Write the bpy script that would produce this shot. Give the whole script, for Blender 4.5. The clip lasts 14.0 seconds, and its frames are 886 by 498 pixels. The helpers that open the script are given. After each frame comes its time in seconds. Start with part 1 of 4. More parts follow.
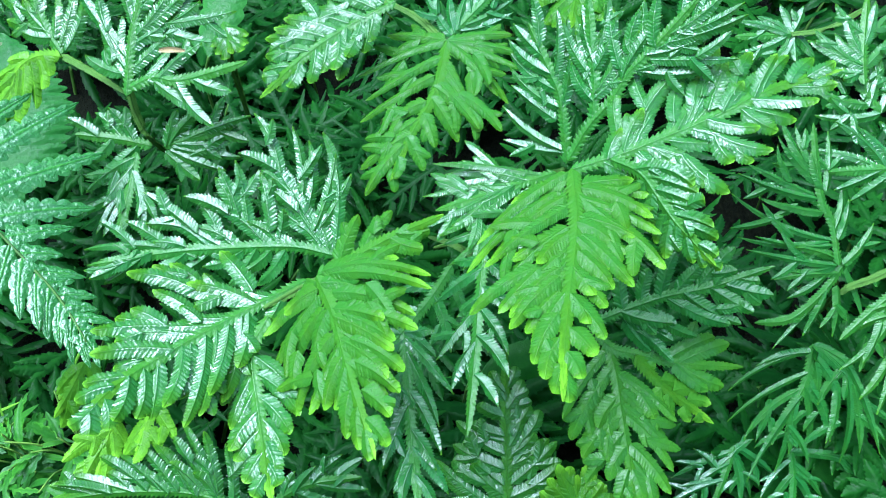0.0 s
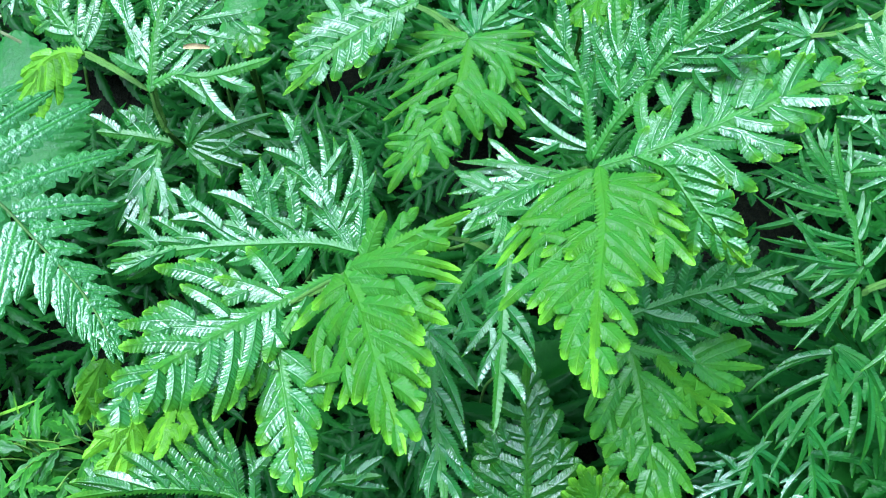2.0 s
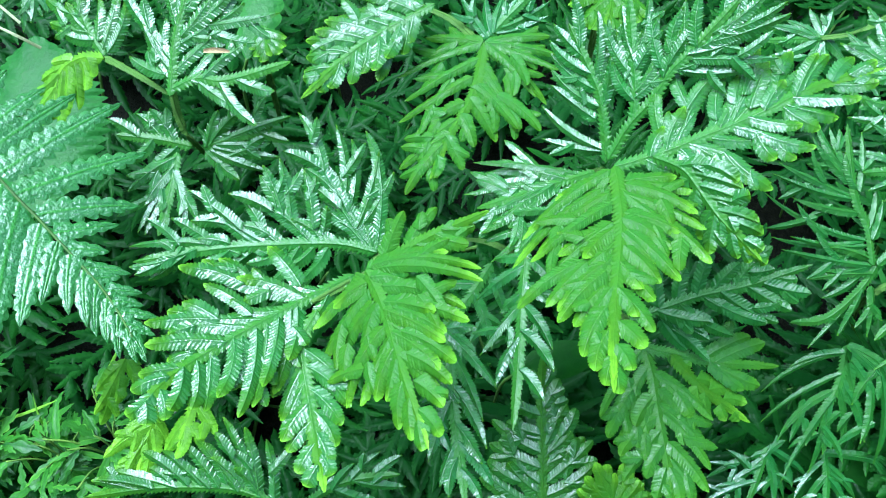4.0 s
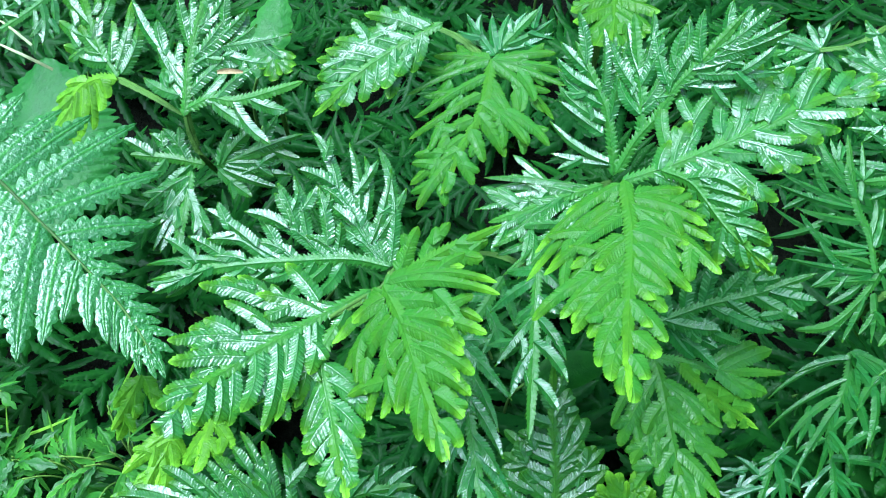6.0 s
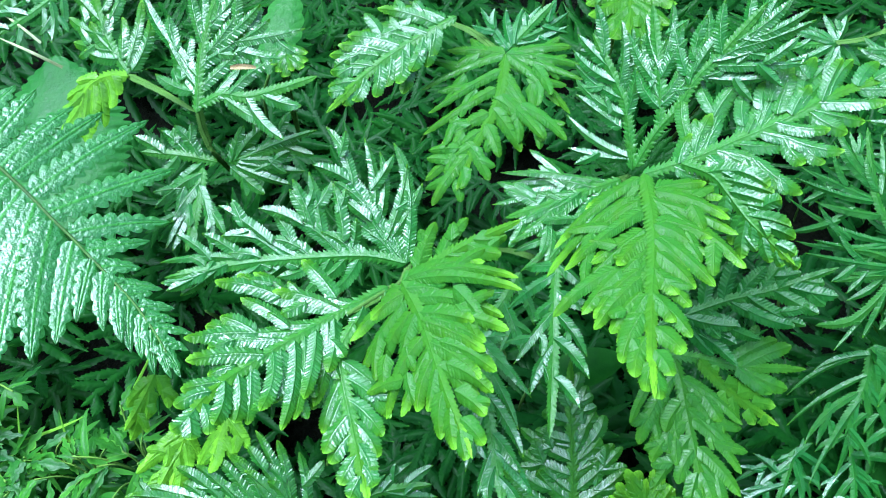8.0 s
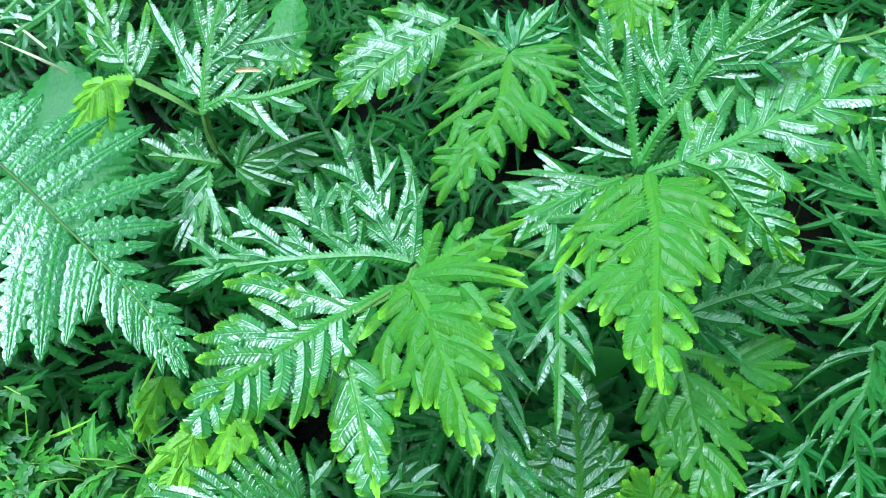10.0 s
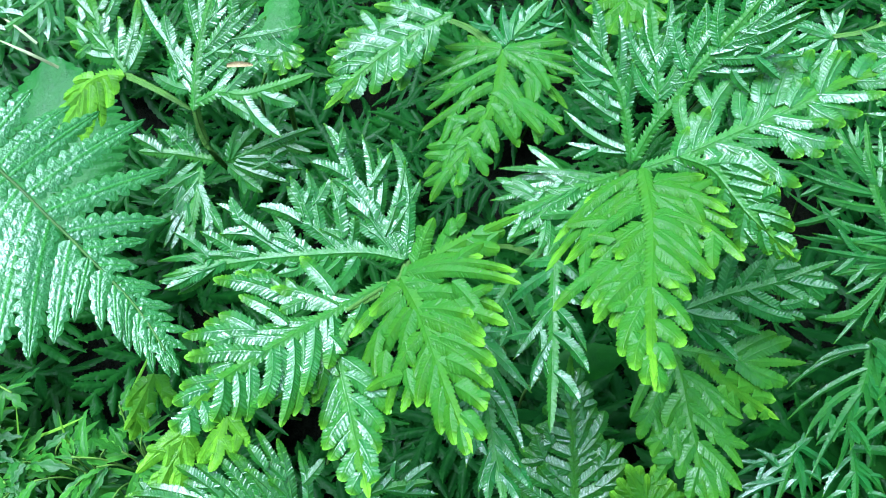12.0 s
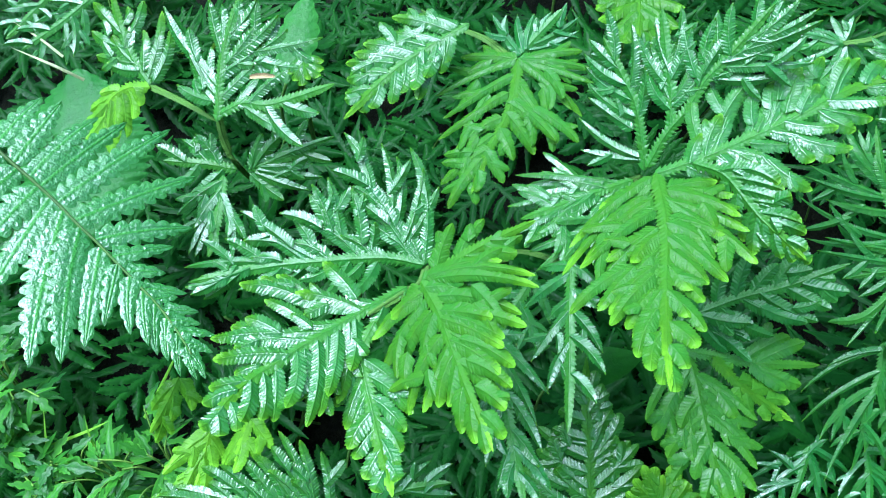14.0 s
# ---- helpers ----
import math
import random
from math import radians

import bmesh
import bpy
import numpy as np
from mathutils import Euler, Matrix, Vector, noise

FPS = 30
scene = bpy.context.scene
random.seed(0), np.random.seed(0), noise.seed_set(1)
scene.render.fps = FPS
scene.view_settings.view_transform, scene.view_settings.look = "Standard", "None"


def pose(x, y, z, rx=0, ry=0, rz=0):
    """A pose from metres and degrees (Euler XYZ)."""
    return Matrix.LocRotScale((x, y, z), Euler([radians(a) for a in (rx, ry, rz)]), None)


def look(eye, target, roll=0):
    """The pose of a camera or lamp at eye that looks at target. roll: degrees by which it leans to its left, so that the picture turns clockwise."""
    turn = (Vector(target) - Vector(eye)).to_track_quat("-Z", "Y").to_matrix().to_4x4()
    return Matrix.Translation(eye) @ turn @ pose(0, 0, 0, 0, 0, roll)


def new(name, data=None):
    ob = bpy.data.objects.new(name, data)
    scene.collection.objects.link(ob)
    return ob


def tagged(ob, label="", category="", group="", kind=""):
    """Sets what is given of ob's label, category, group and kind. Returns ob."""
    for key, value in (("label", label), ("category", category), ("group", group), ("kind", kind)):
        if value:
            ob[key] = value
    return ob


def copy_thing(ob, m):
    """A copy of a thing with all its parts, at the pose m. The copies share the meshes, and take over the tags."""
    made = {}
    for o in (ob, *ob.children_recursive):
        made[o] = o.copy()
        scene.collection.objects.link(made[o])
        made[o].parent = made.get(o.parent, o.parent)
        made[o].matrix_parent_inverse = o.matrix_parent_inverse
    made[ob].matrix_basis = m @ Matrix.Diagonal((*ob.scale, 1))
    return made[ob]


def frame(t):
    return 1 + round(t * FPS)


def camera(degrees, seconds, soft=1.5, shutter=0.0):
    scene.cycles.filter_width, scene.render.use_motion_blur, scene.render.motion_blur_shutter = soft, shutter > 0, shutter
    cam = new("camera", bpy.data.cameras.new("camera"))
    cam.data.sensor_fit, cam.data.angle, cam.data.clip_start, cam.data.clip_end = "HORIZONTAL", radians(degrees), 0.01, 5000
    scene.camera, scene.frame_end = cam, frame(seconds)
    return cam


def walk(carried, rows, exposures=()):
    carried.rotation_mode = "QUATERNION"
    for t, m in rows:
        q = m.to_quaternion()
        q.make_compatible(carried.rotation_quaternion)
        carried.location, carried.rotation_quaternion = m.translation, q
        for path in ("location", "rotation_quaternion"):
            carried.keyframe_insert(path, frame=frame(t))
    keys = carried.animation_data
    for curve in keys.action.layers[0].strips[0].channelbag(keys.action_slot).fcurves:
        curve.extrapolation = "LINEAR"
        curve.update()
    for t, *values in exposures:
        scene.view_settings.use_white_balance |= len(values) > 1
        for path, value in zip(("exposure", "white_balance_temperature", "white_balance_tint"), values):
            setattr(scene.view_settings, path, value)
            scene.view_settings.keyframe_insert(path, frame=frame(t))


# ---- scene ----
cam = camera(59.0, 14.0, soft=1.05)
METRES, EYE, TILT, LEAN, TURN = 0.07, 0.43, -58.0, 0.0, 0.0
ROWS = [
    (0, 0, 0, 0, -0, 0, 0),
    (0.5, -0.0418, 0.0195, 0.0115, -0.03, 0.23, -0.15),
    (1, -0.0527, 0.0255, 0.0197, 0.02, 0.34, -0.21),
    (1.5, -0.0908, 0.0406, -0.0185, -0.07, 0.28, -0.28),
    (2, -0.1216, 0.0071, -0.0521, 0.05, 0.54, -0.31),
    (2.5, -0.1463, -0.0287, -0.099, 0.12, 0.66, -0.25),
    (3, -0.1678, -0.039, -0.112, 0.26, 0.71, -0.4),
    (3.5, -0.1724, -0.0302, -0.0885, 0.45, 0.78, -0.28),
    (6, -0.2723, -0.1246, -0.0635, 0.16, 1.7, 0.65),
    (6.5, -0.2607, -0.1228, -0.1078, 0.17, 1.77, 0.81),
    (7, -0.2928, -0.1185, -0.1125, 0.21, 1.73, 0.86),
    (7.5, -0.3241, -0.0932, -0.1196, 0.32, 1.68, 0.85),
    (8, -0.344, -0.0744, -0.0787, 0.41, 1.66, 0.95),
    (9.5, -0.3435, -0.065, -0.1037, 0.34, 1.72, 1.45),
    (10, -0.3687, -0.1024, -0.0973, 0.5, 1.89, 1.44),
    (10.5, -0.3681, -0.1377, -0.1217, 0.7, 2.08, 1.5),
    (11, -0.3655, -0.1598, -0.1173, 0.95, 2.22, 1.59),
    (11.5, -0.3815, -0.1673, -0.122, 1.16, 2.34, 1.69),
    (11.9, -0.3815, -0.1673, -0.122, 1.44, 2.14, 1.69),
    (12, -0.3435, -0.065, -0.1037, 0.34, 1.72, 1.45),
    (12.5, -0.3687, -0.1024, -0.0973, 0.5, 1.89, 1.44),
    (13, -0.3662, -0.1359, -0.1185, 0.72, 2.03, 1.5),
    (13.5, -0.3635, -0.1578, -0.1145, 0.97, 2.19, 1.59),
    (14, -0.3797, -0.1654, -0.1192, 1.18, 2.31, 1.7),
]
walk(cam, [(t, pose(0, 0, EYE, TILT, LEAN, TURN) @ pose(METRES * x, METRES * y, METRES * z, 90 + pitch, roll, yaw)) for t, x, y, z, yaw, pitch, roll in ROWS],
     exposures=[(0.0, 2.19, 5650, 8), (14.0, 2.19, 5650, 8)])

# ---- light: a bright overcast sky ----
SUN_ELEVATION, SUN_TURN = 72.0, -75.0
sky_world = bpy.data.worlds.new("overcast_sky")
scene.world = sky_world
sky_world.use_nodes = True
wn, wl = sky_world.node_tree.nodes, sky_world.node_tree.links
sky = wn.new("ShaderNodeTexSky")
sky.sky_type, sky.sun_disc = "NISHITA", False
sky.sun_elevation, sky.sun_rotation = radians(SUN_ELEVATION), radians(SUN_TURN)
sky.air_density, sky.dust_density, sky.ozone_density = 1.0, 3.0, 1.0
wl.new(sky.outputs["Color"], wn["Background"].inputs["Color"])
wn["Background"].inputs["Strength"].default_value = 0.095
sun = new("sun", bpy.data.lights.new("sun", "SUN"))
sun.data.energy, sun.data.angle, sun.data.color = 2.7, radians(58), (0.9, 0.98, 1.25)
away = Vector((math.sin(radians(SUN_TURN)) * math.cos(radians(SUN_ELEVATION)), math.cos(radians(SUN_TURN)) * math.cos(radians(SUN_ELEVATION)), math.sin(radians(SUN_ELEVATION))))
sun.matrix_world = look(away * 5, (0, 0, 0))


# ---- materials ----
class Nodes:
    """A small builder for node materials."""

    def __init__(self, name):
        self.material = bpy.data.materials.new(name)
        self.material.use_nodes = True
        self.tree = self.material.node_tree
        self.shader = self.tree.nodes["Principled BSDF"]
        self.end = self.tree.nodes["Material Output"]

    def add(self, kind, settings=None, **inputs):
        node = self.tree.nodes.new(kind)
        for key, value in (settings or {}).items():
            setattr(node, key, value)
        for key, value in inputs.items():
            self.put(node, key.replace("_", " "), value)
        return node

    def put(self, node, key, value):
        socket = node.inputs[int(key)] if key.isdigit() else node.inputs[key]
        if isinstance(value, bpy.types.NodeSocket):
            self.tree.links.new(value, socket)
        else:
            socket.default_value = value

    def noise(self, scale, detail=3.0, rough=0.6):
        place = self.add("ShaderNodeTexCoord").outputs["Object"]
        return self.add("ShaderNodeTexNoise", Vector=place, Scale=scale, Detail=detail, Roughness=rough).outputs["Fac"]

    def fit(self, value, a, b, c, d):
        node = self.add("ShaderNodeMapRange")
        for key, v in zip(("Value", "From Min", "From Max", "To Min", "To Max"), (value, a, b, c, d)):
            self.put(node, key, v)
        return node.outputs["Result"]

    def blend(self, fac, a, b, mode="MIX"):
        node = self.add("ShaderNodeMix", {"data_type": "RGBA", "blend_type": mode})
        for key, v in (("0", fac), ("6", a), ("7", b)):
            self.put(node, key, v)
        return node.outputs[2]

    def sums(self, operation, a, b):
        node = self.add("ShaderNodeMath", {"operation": operation})
        self.put(node, "0", a)
        self.put(node, "1", b)
        return node.outputs[0]


def leaf_material(name, old, middle, young, rough=0.3, glow=0.25, grain=900.0, depth=0.34, gloss=0.5, wet=0.0, slick=0.2):
    """Living leaf: three ages of green, blotches, fine wet relief, and light that comes through."""
    n = Nodes(name)
    age = n.add("ShaderNodeAttribute", {"attribute_name": "young"}).outputs["Fac"]
    dice = n.add("ShaderNodeObjectInfo").outputs["Random"]
    blotch = n.noise(160.0)
    raw = n.sums("ADD", age, n.fit(n.noise(300.0), 0.3, 0.7, -0.03, 0.03))
    age = n.sums("ADD", age, n.fit(dice, 0, 1, -0.05, 0.05))
    age = n.sums("ADD", age, n.fit(blotch, 0.3, 0.7, -0.1, 0.1))
    ramp = n.add("ShaderNodeValToRGB", Fac=age)
    e = ramp.color_ramp.elements
    e[0].position, e[0].color = 0.05, (*old, 1)
    e[1].position, e[1].color = 0.6, (*middle, 1)
    last = e.new(1.0)
    last.color = (*young, 1)
    fine = n.noise(grain, 2.0)
    colour = n.blend(n.fit(fine, 0.35, 0.7, 0.0, 0.28), ramp.outputs["Color"], (0.5, 0.62, 0.3, 1), "MULTIPLY")
    bump = n.add("ShaderNodeBump", Strength=depth, Distance=0.0005, Height=fine)
    n.put(n.shader, "Base Color", colour)
    dull = n.fit(raw, 0.34, 0.4, 0.0, 0.12)
    n.put(n.shader, "Roughness", n.sums("ADD", dull, n.fit(blotch, 0.3, 0.7, rough - 0.06, rough + 0.08)))
    n.put(n.shader, "Coat Weight", n.sums("MULTIPLY", n.fit(raw, 0.34, 0.4, wet, wet * 0.14), n.sums("MULTIPLY", n.fit(n.noise(70.0), 0.36, 0.58, 0.3, 1.15), n.fit(n.noise(1500.0, 3.0), 0.42, 0.58, 0.06, 1.9))))
    n.put(n.shader, "Coat Roughness", slick)
    n.put(n.shader, "Coat IOR", 1.6)
    n.put(n.shader, "Coat Normal", bump.outputs["Normal"])
    n.put(n.shader, "Specular IOR Level", n.fit(raw, 0.34, 0.4, gloss, 0.09))
    n.put(n.shader, "Normal", bump.outputs["Normal"])
    thin = n.add("ShaderNodeBsdfTranslucent", Color=n.blend(0.5, colour, (0.25, 0.6, 0.04, 1)), Normal=bump.outputs["Normal"])
    mix = n.add("ShaderNodeMixShader", Fac=glow)
    n.tree.links.new(n.shader.outputs[0], mix.inputs[1])
    n.tree.links.new(thin.outputs[0], mix.inputs[2])
    n.tree.links.new(mix.outputs[0], n.end.inputs["Surface"])
    return n.material


MOSS = leaf_material("spikemoss_leaf", (0.016, 0.13, 0.020), (0.035, 0.13, 0.004), (0.15, 0.4, 0.02), rough=0.38, glow=0.22, grain=1500.0, depth=0.32, gloss=0.28, wet=1.0, slick=0.2)
AXIS = leaf_material("spikemoss_axis_leaf", (0.020, 0.135, 0.016), (0.038, 0.134, 0.004), (0.17, 0.42, 0.02), rough=0.45, glow=0.18, gloss=0.2, wet=0.22, slick=0.3)
# matte lower plant; on shade_plant the weaker wet gloss stands in for shade
DULL_SHADED = leaf_material("dull_shaded_spikemoss_leaf", (0.015, 0.115, 0.015), (0.045, 0.165, 0.007), (0.17, 0.42, 0.035), rough=0.45, glow=0.2, gloss=0.2, wet=0.36, slick=0.24)
# MOSS copy made darker and duller, the undergrowth's shade put into its colour
SHADED_LEAF = leaf_material("shaded_spikemoss_leaf", (0.004, 0.034, 0.004), (0.013, 0.088, 0.006), (0.1, 0.3, 0.03), rough=0.55, glow=0.14, gloss=0.04, wet=0.05, slick=0.25)
FERN = leaf_material("fern_leaf", (0.019, 0.13, 0.022), (0.043, 0.2, 0.03), (0.2, 0.45, 0.05), rough=0.3, grain=650.0, depth=1.25, gloss=0.42, wet=0.78, slick=0.2)
BROAD_LEAF = leaf_material("wet_broad_leaf", (0.012, 0.09, 0.014), (0.03, 0.15, 0.02), (0.1, 0.3, 0.04), rough=0.45, grain=450.0, depth=0.9, gloss=0.08, wet=0.08)
HERB = leaf_material("herb_leaf", (0.012, 0.08, 0.012), (0.042, 0.185, 0.012), (0.2, 0.46, 0.04), rough=0.42, grain=350.0, depth=0.7, gloss=0.14, wet=0.12, slick=0.3)
STEM = leaf_material("green_stem", (0.03, 0.07, 0.015), (0.07, 0.17, 0.025), (0.2, 0.34, 0.05), rough=0.6, glow=0.05, gloss=0.2)


def plain_material(name, dark, light, scale, rough, depth, gloss=0.4):
    n = Nodes(name)
    coarse, fine = n.noise(scale, 4.0), n.noise(scale * 9, 3.0)
    n.put(n.shader, "Base Color", n.blend(n.fit(n.sums("ADD", coarse, n.fit(fine, 0.3, 0.7, -0.2, 0.2)), 0.3, 0.7, 0, 1), (*dark, 1), (*light, 1)))
    n.put(n.shader, "Roughness", n.fit(fine, 0.3, 0.7, rough - 0.12, rough + 0.12))
    n.put(n.shader, "Specular IOR Level", gloss)
    n.put(n.shader, "Normal", n.add("ShaderNodeBump", Strength=depth, Distance=0.004, Height=fine).outputs["Normal"])
    return n.material


# near-black soil: the shade in gaps between leaves is put into its colour
SOIL = plain_material("damp_shaded_soil", (0.002, 0.003, 0.0015), (0.006, 0.008, 0.004), 28.0, 0.85, 0.8, 0.03)
DRY = plain_material("dry_leaf", (0.17, 0.13, 0.05), (0.32, 0.25, 0.11), 300.0, 0.6, 0.4)
STRAW = plain_material("pale_stalk", (0.15, 0.21, 0.07), (0.3, 0.34, 0.15), 200.0, 0.5, 0.3)


# ---- building blocks ----
MM = 0.001
dice = random.Random(7)


def mesh_from(name, verts, faces, material, young=None):
    me = bpy.data.meshes.new(name)
    me.from_pydata(verts if isinstance(verts, list) else verts.tolist(), [], faces)
    me.polygons.foreach_set("use_smooth", [True] * len(me.polygons))
    me.materials.append(material)
    if young is not None:
        a = me.attributes.new("young", "FLOAT", "POINT")
        a.data.foreach_set("value", np.asarray(young, dtype=np.float32))
    me.update()
    return me


def tube(points, radii, sides=7):
    """Rings of vertices along a line, closed at both ends."""
    pts = [Vector(p) for p in points]
    verts, faces = [], []
    for i, p in enumerate(pts):
        way = (pts[min(i + 1, len(pts) - 1)] - pts[max(i - 1, 0)]).normalized()
        side = way.cross(Vector((0.3, 0.2, 1))).normalized()
        up = side.cross(way)
        for k in range(sides):
            a = 2 * math.pi * k / sides
            verts.append(tuple(p + radii[i] * (math.cos(a) * side + math.sin(a) * up)))
    for i in range(len(pts) - 1):
        for k in range(sides):
            a, b = i * sides + k, i * sides + (k + 1) % sides
            faces.append((a, b, b + sides, a + sides))
    faces += [tuple(range(sides))[::-1], tuple(range((len(pts) - 1) * sides, len(pts) * sides))]
    return verts, faces


def smooth_line(points, steps=6):
    """A soft curve through the points."""
    p = [Vector(q) for q in points]
    p = [2 * p[0] - p[1]] + p + [2 * p[-1] - p[-2]]
    line = []
    for i in range(1, len(p) - 2):
        for k in range(steps):
            t = k / steps
            line.append(0.5 * (2 * p[i] + (p[i + 1] - p[i - 1]) * t + (2 * p[i - 1] - 5 * p[i] + 4 * p[i + 1] - p[i + 2]) * t * t
                               + (3 * p[i] - p[i - 1] - 3 * p[i + 1] + p[i + 2]) * t ** 3))
    return line + [p[-2]]


FINE, COARSE = (0.0, 0.09, 0.36, 0.7, 1.0), (0.0, 0.5, 1.0)
STATIONS = [0, 0.08, 0.25, 0.5, 0.72, 0.86, 0.93, 0.97, 1.0]
LANCE, FINGER = np.array([0.75, 0.9, 1.0, 0.9, 0.66, 0.42, 0.22, 0.13, 0.06]), np.array([0.92, 0.95, 0.98, 0.98, 0.92, 0.78, 0.58, 0.37, 0.07])
WEBBED = np.array([1.4, 1.36, 1.22, 1.02, 0.88, 0.72, 0.53, 0.34, 0.07])


def branchlet(line, half, age, tip, sparse=1.0, blunt=0.5, fold=1.0, cuts=FINE, teeth=1.0):
    """A leafy branchlet whose small leaves lie shingled on one another in two rows: slanting ridges on both flanks, a toothed
    rim, a beaded crest along the middle. Old ones are folded like a roof and pointed, young ones domed and blunt."""
    line = np.array([tuple(p) for p in line])
    way = np.concatenate([[0], np.cumsum(np.linalg.norm(np.diff(line, axis=0), axis=1))])
    length = way[-1]
    count = max(6, int(length / (half * 0.46 * sparse)))
    gap = length / count
    phase = np.tile([0.0, 0.42, 0.78], count)[:3 * count]
    step = np.repeat(np.arange(count), 3)
    s = np.append((step + phase) * gap, length)
    phase, step = np.append(phase, 0.5), np.append(step, count - 1)
    f = s / length
    at = np.stack([np.interp(s, way, line[:, k]) for k in range(3)], 1)
    ahead = np.stack([np.interp(np.minimum(s + gap, length), way, line[:, k]) - np.interp(np.maximum(s - gap, 0), way, line[:, k]) for k in range(3)], 1)
    ahead /= np.linalg.norm(ahead, axis=1)[:, None]
    side = np.cross([0, 0, 1.0], ahead)
    side /= np.linalg.norm(side, axis=1)[:, None]
    up = np.cross(ahead, side)
    rng = np.random.RandomState(int(length * 1e6) % 99991)
    twist = np.radians((1 - 0.6 * blunt) * (rng.uniform(-26, 26) * (f - 0.4) + rng.uniform(4, 10) * np.sin(6.3 * (f * rng.uniform(0.8, 1.6) + rng.uniform(0, 1)))))[:, None]
    side, up = np.cos(twist) * side + np.sin(twist) * up, np.cos(twist) * up - np.sin(twist) * side
    fresh = max(0.0, min(1.0, (age - 0.5) / 0.16))
    body = half * np.interp(f, STATIONS, LANCE * (1 - blunt) + (FINGER * (1 - fresh) + WEBBED * fresh) * blunt)
    v = np.array([-c for c in cuts[:0:-1]] + list(cuts))
    a = np.abs(v)
    pick = (v > 0).astype(int)
    tooth = (teeth + (1 - teeth) * f ** 1.5)[:, None] * (0.36 - 0.14 * blunt) * (1 - 0.2 * fresh) * (phase - 0.55)[:, None] * np.ones(len(v)) + rng.uniform(-0.07, 0.07, (count, 2))[step][:, pick]
    reach = body[:, None] * a * (1 + tooth * a ** 3)
    roof, dome = 0.66 * fold * a ** 1.25 - 0.14 * a ** 4, (0.05 + 0.1 * fresh) * a + (0.24 + 0.2 * fresh) * fold * a ** 2.4
    round_ = blunt * (0.8 + 0.2 * fresh)
    lift = -body[:, None] * (roof * (1 - round_) + dome * round_) * (1 - fresh * 0.4 * (1 - f[:, None]))
    scale_height = np.interp(a, [0, 0.12, 0.5, 1.0], [0.1, 0.35, 1.0, 0.7])
    lift += half * (0.075 - 0.03 * fresh) * (1.0 if cuts is FINE else 0.5) * (phase - 0.45)[:, None] * scale_height * rng.uniform(0.6, 1.4, (count, 2))[step][:, pick]
    lift += half * rng.uniform(-0.09, 0.09, (count, 2))[step][:, pick] * a
    crest = half * (0.08 + 0.05 * (phase > 0.3) * (1 - f))
    lift += crest[:, None] * (a < 0.02)
    slant = body[:, None] * a * (0.66 * (1 - np.clip((f[:, None] - 0.55) / 0.45, 0, 1) ** 1.2) + 0.5 * tooth * a ** 3)
    verts = at[:, None, :] + slant[:, :, None] * ahead[:, None, :] + (np.sign(v) * reach)[:, :, None] * side[:, None, :] + lift[:, :, None] * up[:, None, :]
    w, rows = len(v), len(s)
    faces = [(i * w + j, (i + 1) * w + j, (i + 1) * w + j + 1, i * w + j + 1) for i in range(rows - 1) for j in range(w - 1)]
    young = age * 0.6 + tip * 0.5 * np.clip((f - 0.5) / 0.5, 0, 1)[:, None] ** 1.6 * (0.75 + 0.25 * a) + 0.05 * (a < 0.02) + 0.03 * (a > 0.95) + 0.4 * (1 - blunt) * np.clip((f[:, None] - 0.93) / 0.05, 0, 1)
    return verts.reshape(-1, 3), faces, young.reshape(-1)


def plant(name, base, label, kind="spikemoss"):
    ob = new(name, None)
    ob.empty_display_size = 0.01
    ob.location = base
    return tagged(ob, label, kind)


def under(ob, parent, m):
    ob.parent = parent
    ob.matrix_basis = m
    return ob


def stalk(parent, points, radius):
    """A stem through points of the world, part of a plant, set with small pressed scale leaves."""
    line = smooth_line([Vector(p) - Vector(parent.location) for p in points])
    n = len(line)
    verts, faces = tube(line, [radius * MM * (1 - 0.25 * i / n) for i in range(n)])
    young = [0.4] * len(verts)
    for lean in (0.0, 0.5, -0.5):
        shift = Vector((lean, 0.0, 0.45 - abs(lean) * 0.5)) * radius * MM
        v, q, u = branchlet([p + shift for p in line], max(radius * 1.7, 1.4) * MM, 0.75 + 0.4 * lean, 0.0, 1.5, 0.7, 1.3, COARSE, 2.4)
        faces += [tuple(k + len(verts) for k in f) for f in q]
        verts += [tuple(p) for p in v.tolist()]
        young += list(u)
    ob = new("stem", mesh_from("stem", verts, faces, STEM, young))
    return under(ob, parent, Matrix.Identity(4))


